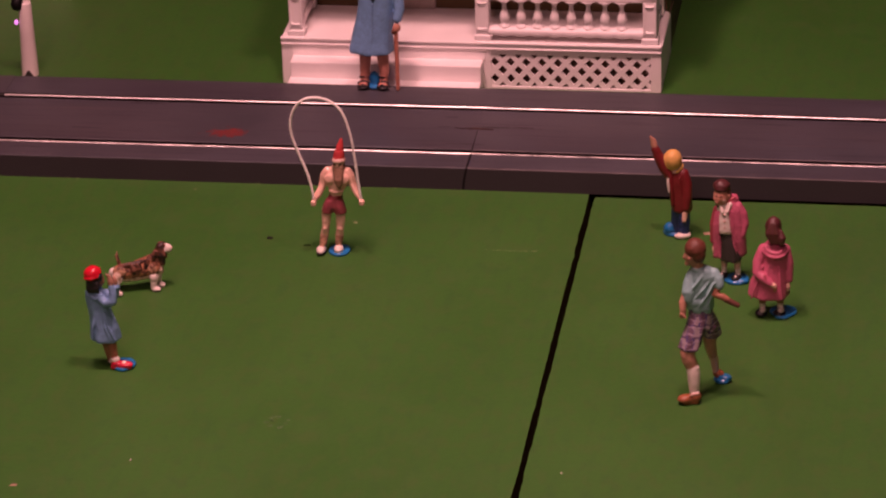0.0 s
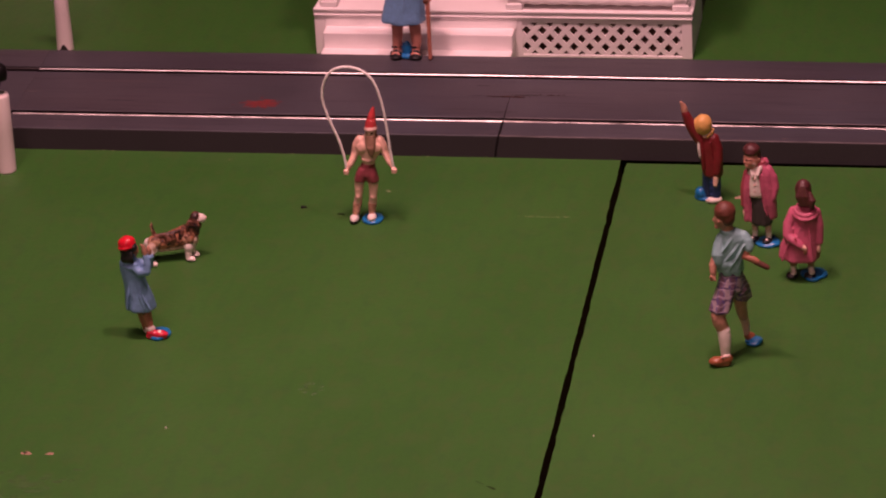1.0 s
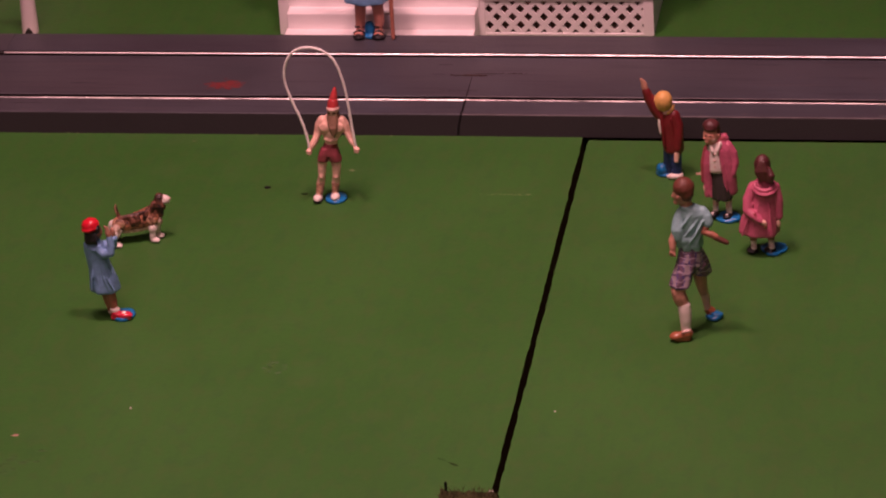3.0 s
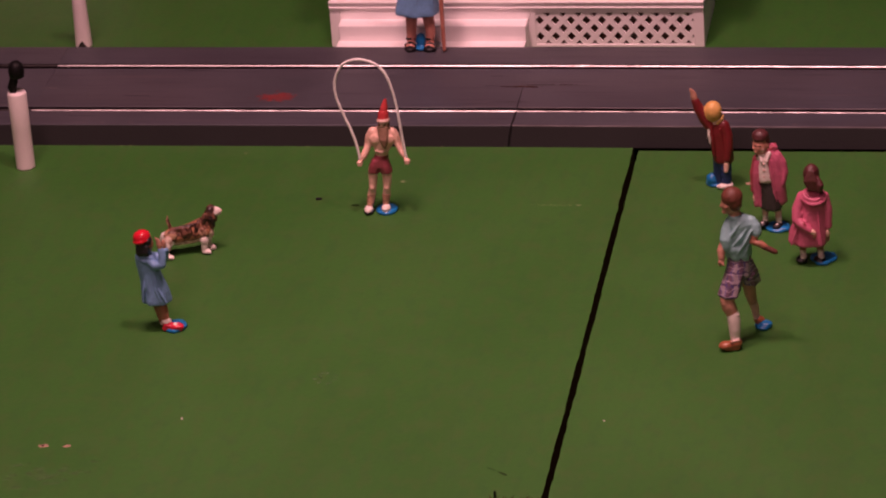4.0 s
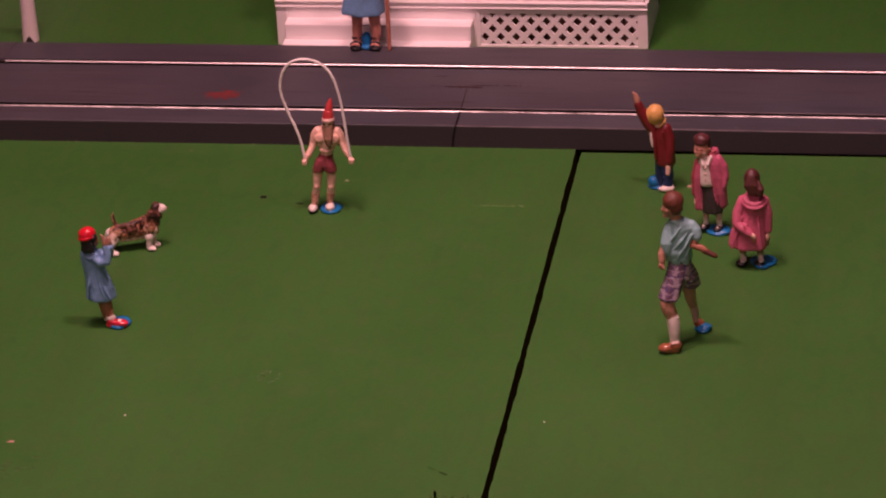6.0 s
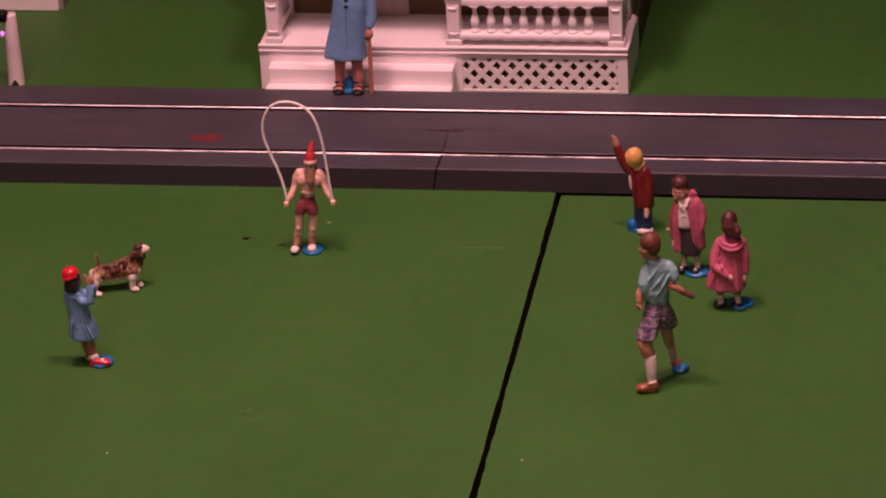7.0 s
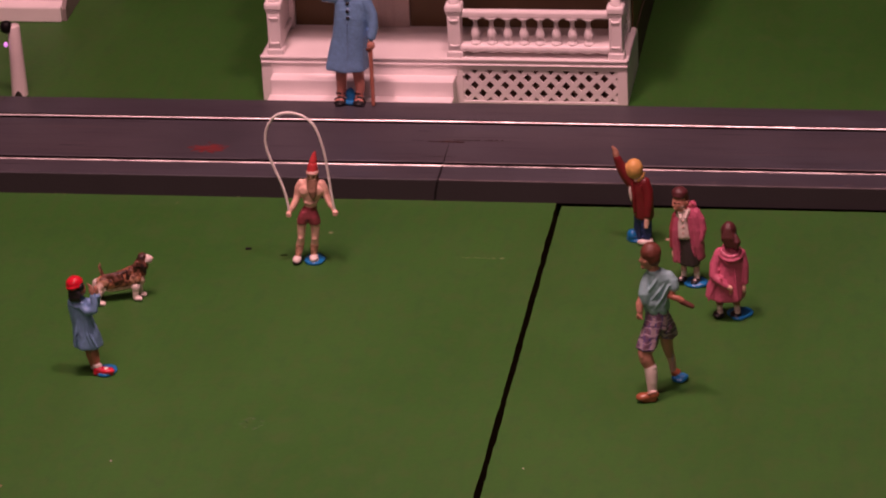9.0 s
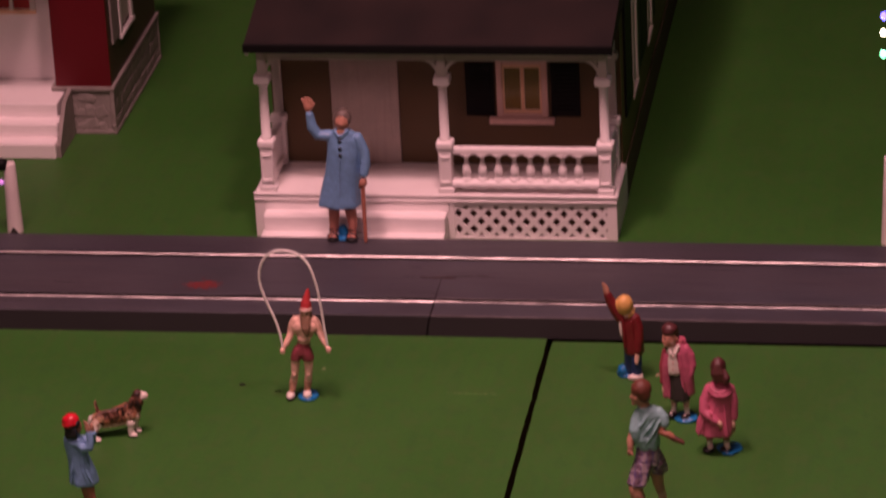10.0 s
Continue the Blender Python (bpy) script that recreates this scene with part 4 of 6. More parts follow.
def jump_rope():
    # a loop that hangs from two fists and stands up over the head, leaning to one side
    ctrl = [(-3.1, 14.4), (-3.6, 18.2), (-4.8, 22.8), (-6.9, 28.3), (-8.2, 33.2), (-7.75, 37.4), (-5.6, 40.8), (-2.1, 42.0), (1.8, 41.1), (4.7, 38.3), (6.5, 32.6), (7.4, 26.3), (8.0, 20.2), (8.7, 14.8)]
    path = []
    n = len(ctrl)
    for i in range(n - 1):
        p = [Vector(ctrl[min(max(k, 0), n - 1)]) for k in (i - 1, i, i + 1, i + 2)]
        for s in range(6):
            t = s / 6
            q = 0.5 * ((2 * p[1]) + (p[2] - p[0]) * t + (2 * p[0] - 5 * p[1] + 4 * p[2] - p[3]) * t * t + (3 * p[1] - p[0] - 3 * p[2] + p[3]) * t ** 3)
            path.append(Vector((q.x, -1.5 + 1.0 * math.sin(math.pi * (i + t) / (n - 1)), q.y)))
    path.append(Vector((ctrl[-1][0], -1.5, ctrl[-1][1])))
    bm = tube(bmesh.new(), path, 0.33, 10)
    # a second strand wound round it, as twisted cord
    wound = []
    for i, p in enumerate(path):
        a = i * 1.9
        wound.append(p + Vector((math.cos(a), math.sin(a), math.sin(a) * 0.5)) * 0.17)
    tube(bm, wound, 0.26, 8)
    ob = link("jump_rope", bm, CORD, smooth=True)
    ob.matrix_basis = pose(-60.7 * MM, -39.6 * MM, 0)
    return tagged(ob, "pale twisted cord skipping rope looped over the figurine", "skipping rope")


CORD = mat("cord", (0.92, 0.88, 0.84), 0.7, vary=0.12, grain=3000, patch=500, bump=0.4)


def figure_waving():
    c = Clay()
    c.disc(-1.5, 2.0, 2.7, BLUEBASE, ry=2.4)
    # shoes: one white in front, the other sunk in the blue base
    c.ball((0.9, -0.9, 0.75), (2.1, 1.15, 0.8), OFFWHITE, (0, 0, 14))
    c.ball((2.1, -0.3, 0.8), (0.9, 1.0, 0.8), OFFWHITE)
    c.limb([(-0.5, -1.85, 1.1), (1.2, -1.6, 1.25)], [0.16, 0.16], PALEPINK, seg=6)
    c.ball((-2.5, 1.2, 1.7), (1.5, 1.5, 1.6), BLUEBASE, (0, 0, 10))
    # jeans with creases
    c.limb([(-0.8, 1.5, 1.4), (-0.7, 1.4, 4.2), (-0.4, 1.2, 8.6)], [1.3, 1.45, 1.75], NAVY)
    c.limb([(1.2, 0.0, 1.5), (1.2, 0.2, 4.4), (0.8, 0.7, 8.6)], [1.35, 1.5, 1.8], NAVY)
    for k in range(3):
        c.limb([(0.2, -1.1 + 0.1 * k, 2.2 + 1.6 * k), (2.4, -0.8 + 0.1 * k, 2.6 + 1.5 * k)], [0.28, 0.28], NAVY, seg=8)
    # jacket, hanging open at the front over a pale shirt
    c.loft([(6.8, 0.7, 0.8, 2.35, 2.0), (7.4, 0.6, 0.8, 2.6, 2.2), (9.5, 0.4, 0.9, 2.65, 2.2), (12.4, 0.1, 1.0, 2.75, 2.2), (15.2, -0.5, 1.0, 2.55, 2.05), (17.2, -0.7, 1.0, 2.3, 1.75), (18.6, -0.8, 1.0, 1.4, 1.2)], MAROON, folds=5, deep=0.07)
    c.limb([(-2.6, -0.5, 16.6), (-2.55, -0.75, 14.6), (-2.3, -0.85, 12.4)], [0.42, 0.5, 0.32], OFFWHITE)
    c.limb([(-2.0, -0.9, 16.8), (-1.75, -1.25, 13.6), (-1.5, -1.3, 9.2)], [0.35, 0.4, 0.35], MAROON, seg=8)
    c.limb([(0.4, -1.15, 16.6), (0.75, -1.2, 12.5), (0.95, -1.25, 8.0)], [0.14, 0.16, 0.14], MAROON, seg=8)
    # collar round the neck
    c.loft([(17.7, -1.0, 0.9, 1.9, 1.7), (18.4, -0.8, 0.9, 1.85, 1.6), (19.1, -0.7, 0.9, 1.5, 1.4)], PALEPINK)
    c.limb([(-0.4, -0.7, 17.9), (0.7, 0.2, 18.7), (0.9, 1.2, 19.3)], [0.32, 0.38, 0.3], YELLOW, seg=8)
    # raised arm with open hand
    c.limb([(-2.2, 0.8, 16.9), (-3.6, 0.6, 18.7), (-4.9, 0.5, 21.2), (-5.7, 0.4, 23.2)], [1.9, 1.65, 1.35, 1.05], MAROON)
    c.limb([(-5.5, 0.4, 22.8), (-5.75, 0.4, 23.5)], [1.12, 1.08], MAROON)
    c.ball((-6.15, 0.3, 24.7), (0.9, 0.6, 1.15), TAN, (0, -14, 0))
    for k in range(3):
        c.limb([(-6.55 + 0.42 * k, 0.3, 25.2), (-6.95 + 0.4 * k, 0.25, 26.7 - 0.3 * k)], [0.42, 0.4], TAN, seg=8)
    # hanging arm and hand
    c.limb([(1.1, 0.6, 17.0), (2.0, 0.1, 14.2), (2.1, -0.4, 11.2), (1.8, -0.8, 8.2)], [1.3, 1.25, 1.15, 1.0], MAROON)
    c.ball((1.5, -1.0, 6.5), (0.72, 0.75, 1.2), SKIN)
    c.limb([(1.2, -1.4, 6.2), (1.1, -1.5, 4.9)], [0.3, 0.25], SKIN, seg=8)
    c.limb([(1.7, -1.4, 6.2), (1.6, -1.5, 4.8)], [0.3, 0.25], SKIN, seg=8)
    # head of short yellow hair
    c.ball((-1.9, 0.9, 20.4), (2.0, 2.1, 2.1), TAN)
    c.ball((-1.55, 0.5, 20.7), (2.3, 2.25, 2.7), YELLOW)
    return c.done("figurine", "painted toy figurine in a maroon jacket waving one arm", "figurine", (24.3, -23.9, 0), group="toy figurines")


def girl_in_open_coat():
    c = Clay()
    c.disc(1.9, 0.1, 3.1, BLUEBASE, ry=2.9)
    c.ball((3.4, -1.2, 0.6), (1.6, 1.2, 0.65), BLUEBASE)
    for x, y in ((-1.2, 0.7), (2.2, -0.3)):
        c.ball((x - 0.3, y - 0.6, 1.25), (1.15, 1.6, 0.7), BLACKPAINT, (0, 0, -22))
        c.ball((x - 0.5, y - 1.1, 1.75), (0.42, 0.4, 0.28), OFFWHITE)
        c.limb([(x, y + 0.1, 1.9), (x * 0.97, y + 0.2, 3.4)], [0.72, 0.82], OFFWHITE)
        c.limb([(x * 0.97, y + 0.2, 3.2), (x * 0.92, y + 0.4, 6.6)], [0.78, 1.05], PALEPINK)
    # pleated skirt
    c.loft([(5.7, 0.5, -0.1, 2.55, 2.3), (6.2, 0.5, -0.1, 2.6, 2.35), (9.0, 0.3, 0.1, 2.4, 2.1), (12.0, -0.2, 0.4, 2.1, 1.9), (14.4, -0.5, 0.5, 1.9, 1.7)], UMBER, folds=9, deep=0.07)
    # blouse with buttons
    c.loft([(13.0, -0.8, 0.0, 1.75, 1.75), (13.6, -0.8, -0.1, 1.95, 1.8), (16.2, -0.9, 0.0, 2.0, 1.75), (19.0, -1.0, 0.2, 1.9, 1.55), (20.6, -1.0, 0.3, 1.3, 1.1)], OFFWHITE, folds=6, deep=0.05)
    for z in (14.8, 16.4, 18.0):
        c.ball((-0.9, -1.75, z), 0.22, PALEPINK)
    # open coat: back, two fronts with folded edges, sleeves
    c.loft([(6.2, 0.2, 1.7, 3.9, 1.5), (6.8, 0.2, 1.7, 3.95, 1.5), (11, 0.1, 1.7, 3.6, 1.3), (16, -0.1, 1.6, 3.1, 1.2), (19.6, -0.4, 1.4, 2.6, 1.0), (21.2, -0.5, 1.3, 1.7, 0.8)], PINK, folds=7, deep=0.09)
    c.limb([(3.1, 0.0, 7.6), (2.8, 0.0, 11.0), (2.3, 0.0, 15.0), (1.6, 0.2, 18.6), (0.8, 0.4, 20.6)], [1.2, 1.4, 1.45, 1.3, 0.9], PINK, flat=1.2)
    c.limb([(1.9, -1.2, 6.9), (1.6, -1.35, 11.0), (0.95, -1.4, 15.0), (0.35, -1.2, 18.8)], [0.4, 0.42, 0.42, 0.35], PINK, seg=8)
    c.limb([(-2.9, 0.2, 6.6), (-3.0, 0.2, 11.0), (-2.9, 0.2, 15.0), (-2.6, 0.4, 18.0), (-2.0, 0.5, 19.6)], [1.0, 1.05, 1.05, 1.0, 0.7], PINK, flat=1.3)
    c.limb([(-2.0, -1.0, 6.4), (-2.3, -1.2, 11.0), (-2.5, -1.2, 15.4), (-2.3, -0.9, 18.6)], [0.36, 0.36, 0.36, 0.3], PINK, seg=8)
    c.limb([(2.0, 0.6, 19.6), (3.3, 0.4, 17.6), (3.75, 0.0, 15.2), (3.3, -0.7, 12.6)], [1.25, 1.25, 1.15, 0.9], PINK)
    c.limb([(2.8, -0.6, 16.6), (4.3, -0.4, 15.6)], [0.28, 0.3], PINKSHADE, seg=8)
    c.limb([(-2.8, 0.5, 18.8), (-3.6, 0.2, 15.0), (-3.7, -0.2, 10.4)], [0.95, 0.95, 0.75], PINKSHADE)
    c.ball((-3.5, -0.4, 8.4), (0.55, 0.6, 1.2), SKIN)
    # pointed collar
    c.limb([(-1.9, -0.8, 20.3), (-1.4, -1.8, 18.7)], [0.42, 0.28], OFFWHITE, seg=8)
    c.limb([(0.4, -0.7, 20.6), (-0.2, -1.7, 18.9)], [0.5, 0.3], OFFWHITE, seg=8)
    # hood lying on the shoulder
    c.ball((0.9, 1.2, 21.2), (1.5, 1.5, 1.1), PINK)
    c.limb([(0.2, -0.2, 21.2), (1.3, 0.4, 21.8), (1.6, 1.4, 22.0)], [0.45, 0.6, 0.5], PINKSHADE)
    # head, looking down past the coat's edge, with a short fringe and a low cap of hair
    c.ball((-1.9, 0.0, 22.3), (1.85, 1.8, 2.4), ROSYTAN)
    c.ball((-3.2, -1.0, 22.1), (0.5, 0.5, 0.42), ROSYTAN)
    c.ball((-2.7, -1.2, 21.2), (0.6, 0.5, 0.45), ROSYTAN)
    c.ball((-1.3, -1.2, 21.8), (0.75, 0.5, 0.75), PALEPINK)
    c.limb([(-3.0, -1.4, 22.9), (-1.6, -1.65, 22.9)], [0.2, 0.2], HAIR, seg=8)
    # Dark brown form that paints the shadow under the chin.
    c.ball((-1.9, 0.1, 20.0), (1.0, 1.0, 0.7), BEARD)
    c.ball((-1.75, 0.4, 24.9), (2.1, 2.05, 1.55), DARKHAIR)
    c.ball((-1.9, -0.4, 24.5), (1.75, 1.4, 0.8), DARKHAIR)
    c.ball((-0.3, 1.0, 23.2), (0.8, 1.3, 1.6), DARKHAIR)
    c.ball((0.1, -0.2, 22.4), (0.35, 0.4, 0.55), ROSYTAN)
    return c.done("figurine", "painted toy figurine in an open rose-pink coat and brown skirt", "figurine", (38.3, -47.1, 0), group="toy figurines")


def girl_in_hooded_coat():
    c = Clay()
    c.disc(3.0, 1.8, 3.3, BLUEBASE, ry=3.0)
    c.disc(2.8, -0.9, 1.7, BLUEBASE, ry=1.2)
    for x, y in ((-1.9, -0.1), (2.3, 0.2)):
        c.ball((x - 0.2, y - 0.3, 0.85), (1.45, 1.6, 0.8), BLACKPAINT)
        c.ball((x + 0.35, y - 0.5, 1.75), (0.75, 0.9, 0.55), OFFWHITE)
        c.limb([(x + 0.1, y + 0.3, 1.8), (x + 0.05, y + 0.4, 3.2)], [0.7, 0.85], OFFWHITE)
        c.limb([(x + 0.05, y + 0.4, 3.2), (x * 0.9, y + 0.5, 7.0)], [0.85, 1.1], BROWN_SKIN)
    # flared coat with deep folds
    c.loft([(5.4, -0.3, 0.3, 4.7, 3.7), (6.0, -0.3, 0.3, 4.85, 3.85), (8.5, -0.2, 0.4, 4.65, 3.6), (11.5, 0.3, 0.4, 4.0, 3.1), (14.5, 0.8, 0.5, 3.4, 2.6), (17.2, 1.1, 0.5, 3.05, 2.2), (18.8, 1.1, 0.6, 2.4, 1.8), (20.0, 1.0, 0.6, 1.3, 1.2)], PINK, folds=6, deep=0.055)
    for x, sx in ((-2.9, -4.2), (-1.0, -1.4), (2.6, 3.0)):
        c.limb([(x * 0.7 + 0.5, -2.2, 14.0), (x, -2.9, 10.0), (sx, -3.1, 6.0)], [0.15, 0.26, 0.3], PINK, seg=8)
    # arm folded across the front, the other hanging
    c.limb([(-1.6, 0.2, 17.6), (-2.8, -0.9, 14.6), (-2.9, -2.0, 12.2)], [1.3, 1.35, 1.25], PINK)
    c.limb([(-2.9, -2.0, 12.2), (-1.4, -3.1, 11.2), (0.2, -3.6, 10.2)], [1.25, 1.1, 0.9], PINK)
    c.limb([(-1.1, -3.7, 12.2), (-0.4, -4.1, 10.2)], [0.25, 0.25], PINKSHADE, seg=8)
    c.ball((1.0, -3.8, 9.9), (0.85, 0.6, 0.65), SKIN, (0, 28, 0))
    c.ball((1.4, -3.9, 8.9), (0.5, 0.4, 0.8), BROWN_SKIN, (0, 10, 0))
    c.limb([(3.6, 0.3, 17.6), (4.4, -0.1, 14.0), (4.5, -0.6, 10.0)], [1.2, 1.15, 0.9], PINK)
    c.ball((4.35, -0.9, 8.3), (0.55, 0.6, 1.1), SKIN)
    # hood lying in a thick roll round the neck
    for i in range(10):
        a, b = (math.pi * (0.02 + 0.96 * k / 10) for k in (i, i + 1))
        for r, w, z in ((2.35, 0.55, 17.8), (2.75, 0.5, 16.9)):
            c.limb([(1.2 - r * math.cos(q), -0.5 - (r - 0.6) * math.sin(q), z + 0.9 - 1.2 * math.sin(q)) for q in (a, b)], [w, w], PINK, seg=8)
    c.ball((1.2, -1.6, 16.4), (1.5, 0.7, 0.9), PINKSHADE)
    # head from behind: parted hair with a tail
    c.ball((0.65, 0.4, 23.2), (2.0, 2.1, 2.6), DARKHAIR)
    c.ball((0.7, -0.5, 22.0), (1.9, 1.8, 2.2), HAIR)
    for k in range(5):
        c.limb([(0.0 + 0.3 * k, -1.3, 24.8), (-0.7 + 0.66 * k, -2.0, 22.4), (0.2 + 0.45 * k, -2.0, 20.0)], [0.2, 0.34, 0.3], HAIR if k % 2 else DARKHAIR, seg=8)
    c.limb([(2.3, -1.2, 22.6), (2.9, -1.9, 21.3), (2.7, -2.1, 19.9)], [0.7, 0.95, 0.6], DARKHAIR)
    return c.done("figurine", "painted toy figurine in a hooded rose-pink coat, dark hair", "figurine", (49.5, -65.2, 0), group="toy figurines")


def boy_in_plaid_shorts():
    c = Clay()
    c.disc(5.9, 11.0, 2.1, BLUEBASE, ry=2.3)
    c.ball((6.6, 10.4, 0.9), (1.5, 1.0, 0.7), BLUEBASE)
    # front leg: shoe with welt and strap, sock with turned cuff, knee
    c.ball((-1.5, -0.8, 1.0), (2.0, 1.4, 1.1), SHOE, (0, 0, 12))
    c.ball((0.5, -0.1, 1.35), (1.5, 1.4, 1.4), SHOE)
    c.limb([(-1.6, -1.1, 0.35), (0.9, -0.6, 0.35)], [0.7, 0.7], SHOE)
    c.limb([(-0.6, -1.5, 2.35), (1.5, -0.9, 2.5)], [0.22, 0.22], PALEPINK, seg=8)
    c.limb([(0.35, 0.2, 2.4), (0.3, 0.4, 4.6), (0.1, 0.7, 6.8), (-0.1, 0.9, 8.3)], [1.15, 1.4, 1.6, 1.55], OFFWHITE)
    c.limb([(-0.8, 0.0, 8.4), (1.2, 0.2, 8.5)], [0.35, 0.35], OFFWHITE, seg=8)
    c.limb([(-0.1, 0.9, 8.2), (-0.9, 0.9, 10.2), (-1.3, 1.1, 11.6), (-0.7, 1.8, 14.2)], [1.4, 1.65, 1.75, 1.9], TAN)
    c.ball((-1.6, 0.0, 11.2), (0.8, 0.6, 0.9), TAN)
    # back leg
    c.ball((4.9, 11.3, 1.55), (1.35, 1.1, 0.9), SHOE, (0, 0, 10))
    c.limb([(4.3, 11.2, 2.2), (4.1, 10.6, 5.0), (3.7, 9.6, 7.4)], [0.8, 0.98, 1.12], PALEPINK)
    c.limb([(3.7, 9.6, 7.2), (3.4, 8.2, 10.0), (3.2, 6.6, 13.6)], [1.15, 1.4, 1.7], TAN)
    # plaid shorts: two legs with dark hems, seat, waist
    c.loft([(12.9, -0.9, 1.6, 2.35, 2.2), (13.4, -0.8, 1.7, 2.45, 2.3), (15.2, -0.3, 2.4, 2.4, 2.3), (17.6, 0.5, 3.4, 2.4, 2.3), (20.4, 1.2, 4.3, 2.4, 2.2)], PLAID, folds=6, deep=0.13)
    c.loft([(12.75, -0.9, 1.6, 2.3, 2.15), (13.25, -0.85, 1.65, 2.42, 2.28)], PURPLE, folds=6, deep=0.1)
    c.loft([(13.9, 3.9, 6.6, 2.0, 2.1), (14.6, 3.8, 6.4, 2.15, 2.2), (17.0, 3.1, 5.8, 2.45, 2.3), (20.4, 2.0, 5.0, 2.4, 2.2)], PLAID, folds=5, deep=0.11, phase=1.0)
    c.loft([(13.7, 3.9, 6.6, 1.95, 2.05), (14.2, 3.9, 6.6, 2.08, 2.15)], PURPLE, folds=5, deep=0.1, phase=1.0)
    c.loft([(17.0, 1.3, 4.4, 2.9, 2.5), (19.4, 1.4, 4.6, 2.85, 2.5), (21.6, 1.4, 4.7, 2.65, 2.2)], PLAID, folds=7, deep=0.06)
    for x0, z0, x1, z1 in ((-1.6, 15.2, 0.4, 18.4), (0.2, 15.6, 1.4, 19.6), (2.6, 16.4, 3.6, 19.4), (3.4, 15.4, 4.9, 17.2)):
        c.limb([(x0, 0.7 + 0.9 * max(0, x0), z0), (x1, 2.0 + 0.4 * max(0, x1), z1)], [0.34, 0.3], PLAID, seg=8)
    c.loft([(20.9, 1.4, 4.7, 2.75, 2.3), (21.7, 1.4, 4.7, 2.75, 2.3)], PURPLE)
    # loose shirt with diagonal folds, short sleeves
    c.loft([(21.2, 1.4, 4.7, 2.75, 2.35), (22.2, 1.3, 4.7, 3.05, 2.6), (24.4, 1.2, 4.8, 3.05, 2.5), (27.5, 1.6, 4.9, 3.45, 2.5), (29.8, 1.9, 4.9, 3.6, 2.3), (31.2, 1.8, 4.9, 2.7, 1.9), (32.1, 1.1, 4.8, 1.4, 1.4)], TEAL, folds=6, deep=0.10)
    for pts in (((4.3, 3.4, 30.2), (2.4, 2.3, 27.4), (-0.2, 2.2, 24.2)), ((4.6, 3.0, 28.6), (3.2, 2.2, 25.8), (1.2, 2.1, 22.9)), ((-1.4, 3.4, 29.0), (-1.2, 2.5, 26.4), (-0.4, 2.3, 23.6)), ((2.0, 2.7, 30.4), (0.6, 2.2, 28.4), (-1.0, 2.4, 26.0)), ((4.2, 3.2, 25.6), (3.4, 2.6, 23.6), (2.8, 2.7, 22.0))):
        c.limb(list(pts), [0.2, 0.3, 0.2], TEAL, seg=8)
    c.limb([(-0.4, 4.7, 30.2), (-0.9, 3.9, 28.2), (-1.1, 3.2, 26.2), (-0.9, 2.9, 24.6)], [1.25, 1.5, 1.65, 1.35], TEAL)
    c.ball((0.4, 3.0, 23.8), (2.2, 1.2, 1.6), TEAL)
    c.limb([(4.2, 4.9, 30.3), (5.2, 4.6, 29.0), (5.6, 4.2, 27.6)], [1.35, 1.4, 1.35], TEAL)
    c.loft([(31.3, 0.9, 4.7, 1.75, 1.7), (31.9, 0.8, 4.7, 1.6, 1.55)], TEAL)
    # near arm bent to the front, far arm holding a short dark stick
    c.limb([(-1.9, 3.2, 25.4), (-2.5, 2.5, 23.8), (-2.3, 1.9, 22.2)], [0.8, 0.9, 0.8], TAN)
    c.ball((-2.4, 1.7, 21.2), (0.75, 0.7, 1.1), TAN, (0, 16, 0))
    c.limb([(-2.7, 1.2, 21.6), (-1.7, 1.1, 20.6)], [0.3, 0.28], ROSYTAN, seg=8)
    c.limb([(5.5, 4.1, 27.2), (4.8, 3.6, 25.6), (6.6, 3.2, 25.2), (7.6, 3.0, 24.7)], [0.95, 1.0, 0.85, 0.7], BROWN_SKIN)
    c.limb([(7.4, 3.0, 24.6), (10.0, 2.8, 23.4)], [0.72, 0.62], DARKSKIN)
    # neck, head, hair and ear
    c.limb([(1.0, 4.7, 31.2), (0.6, 4.7, 33.6)], [1.35, 1.4], TAN)
    c.ball((-0.3, 4.5, 34.7), (1.95, 2.0, 2.5), TAN)
    c.ball((-2.1, 4.1, 34.4), (0.4, 0.4, 0.4), TAN)
    c.ball((-1.4, 4.0, 32.9), (0.7, 0.8, 0.6), TAN)
    c.ball((0.35, 4.5, 36.4), (2.5, 2.45, 2.55), CHESTNUT)
    c.ball((0.9, 3.7, 35.2), (1.8, 1.5, 1.9), CHESTNUT)
    c.ball((-0.9, 2.6, 34.6), (0.3, 0.3, 0.55), ROSYTAN)
    return c.done("figurine", "painted toy figurine in a teal shirt and plaid shorts, striding", "figurine", (35.0, -110.2, 0), group="toy figurines")


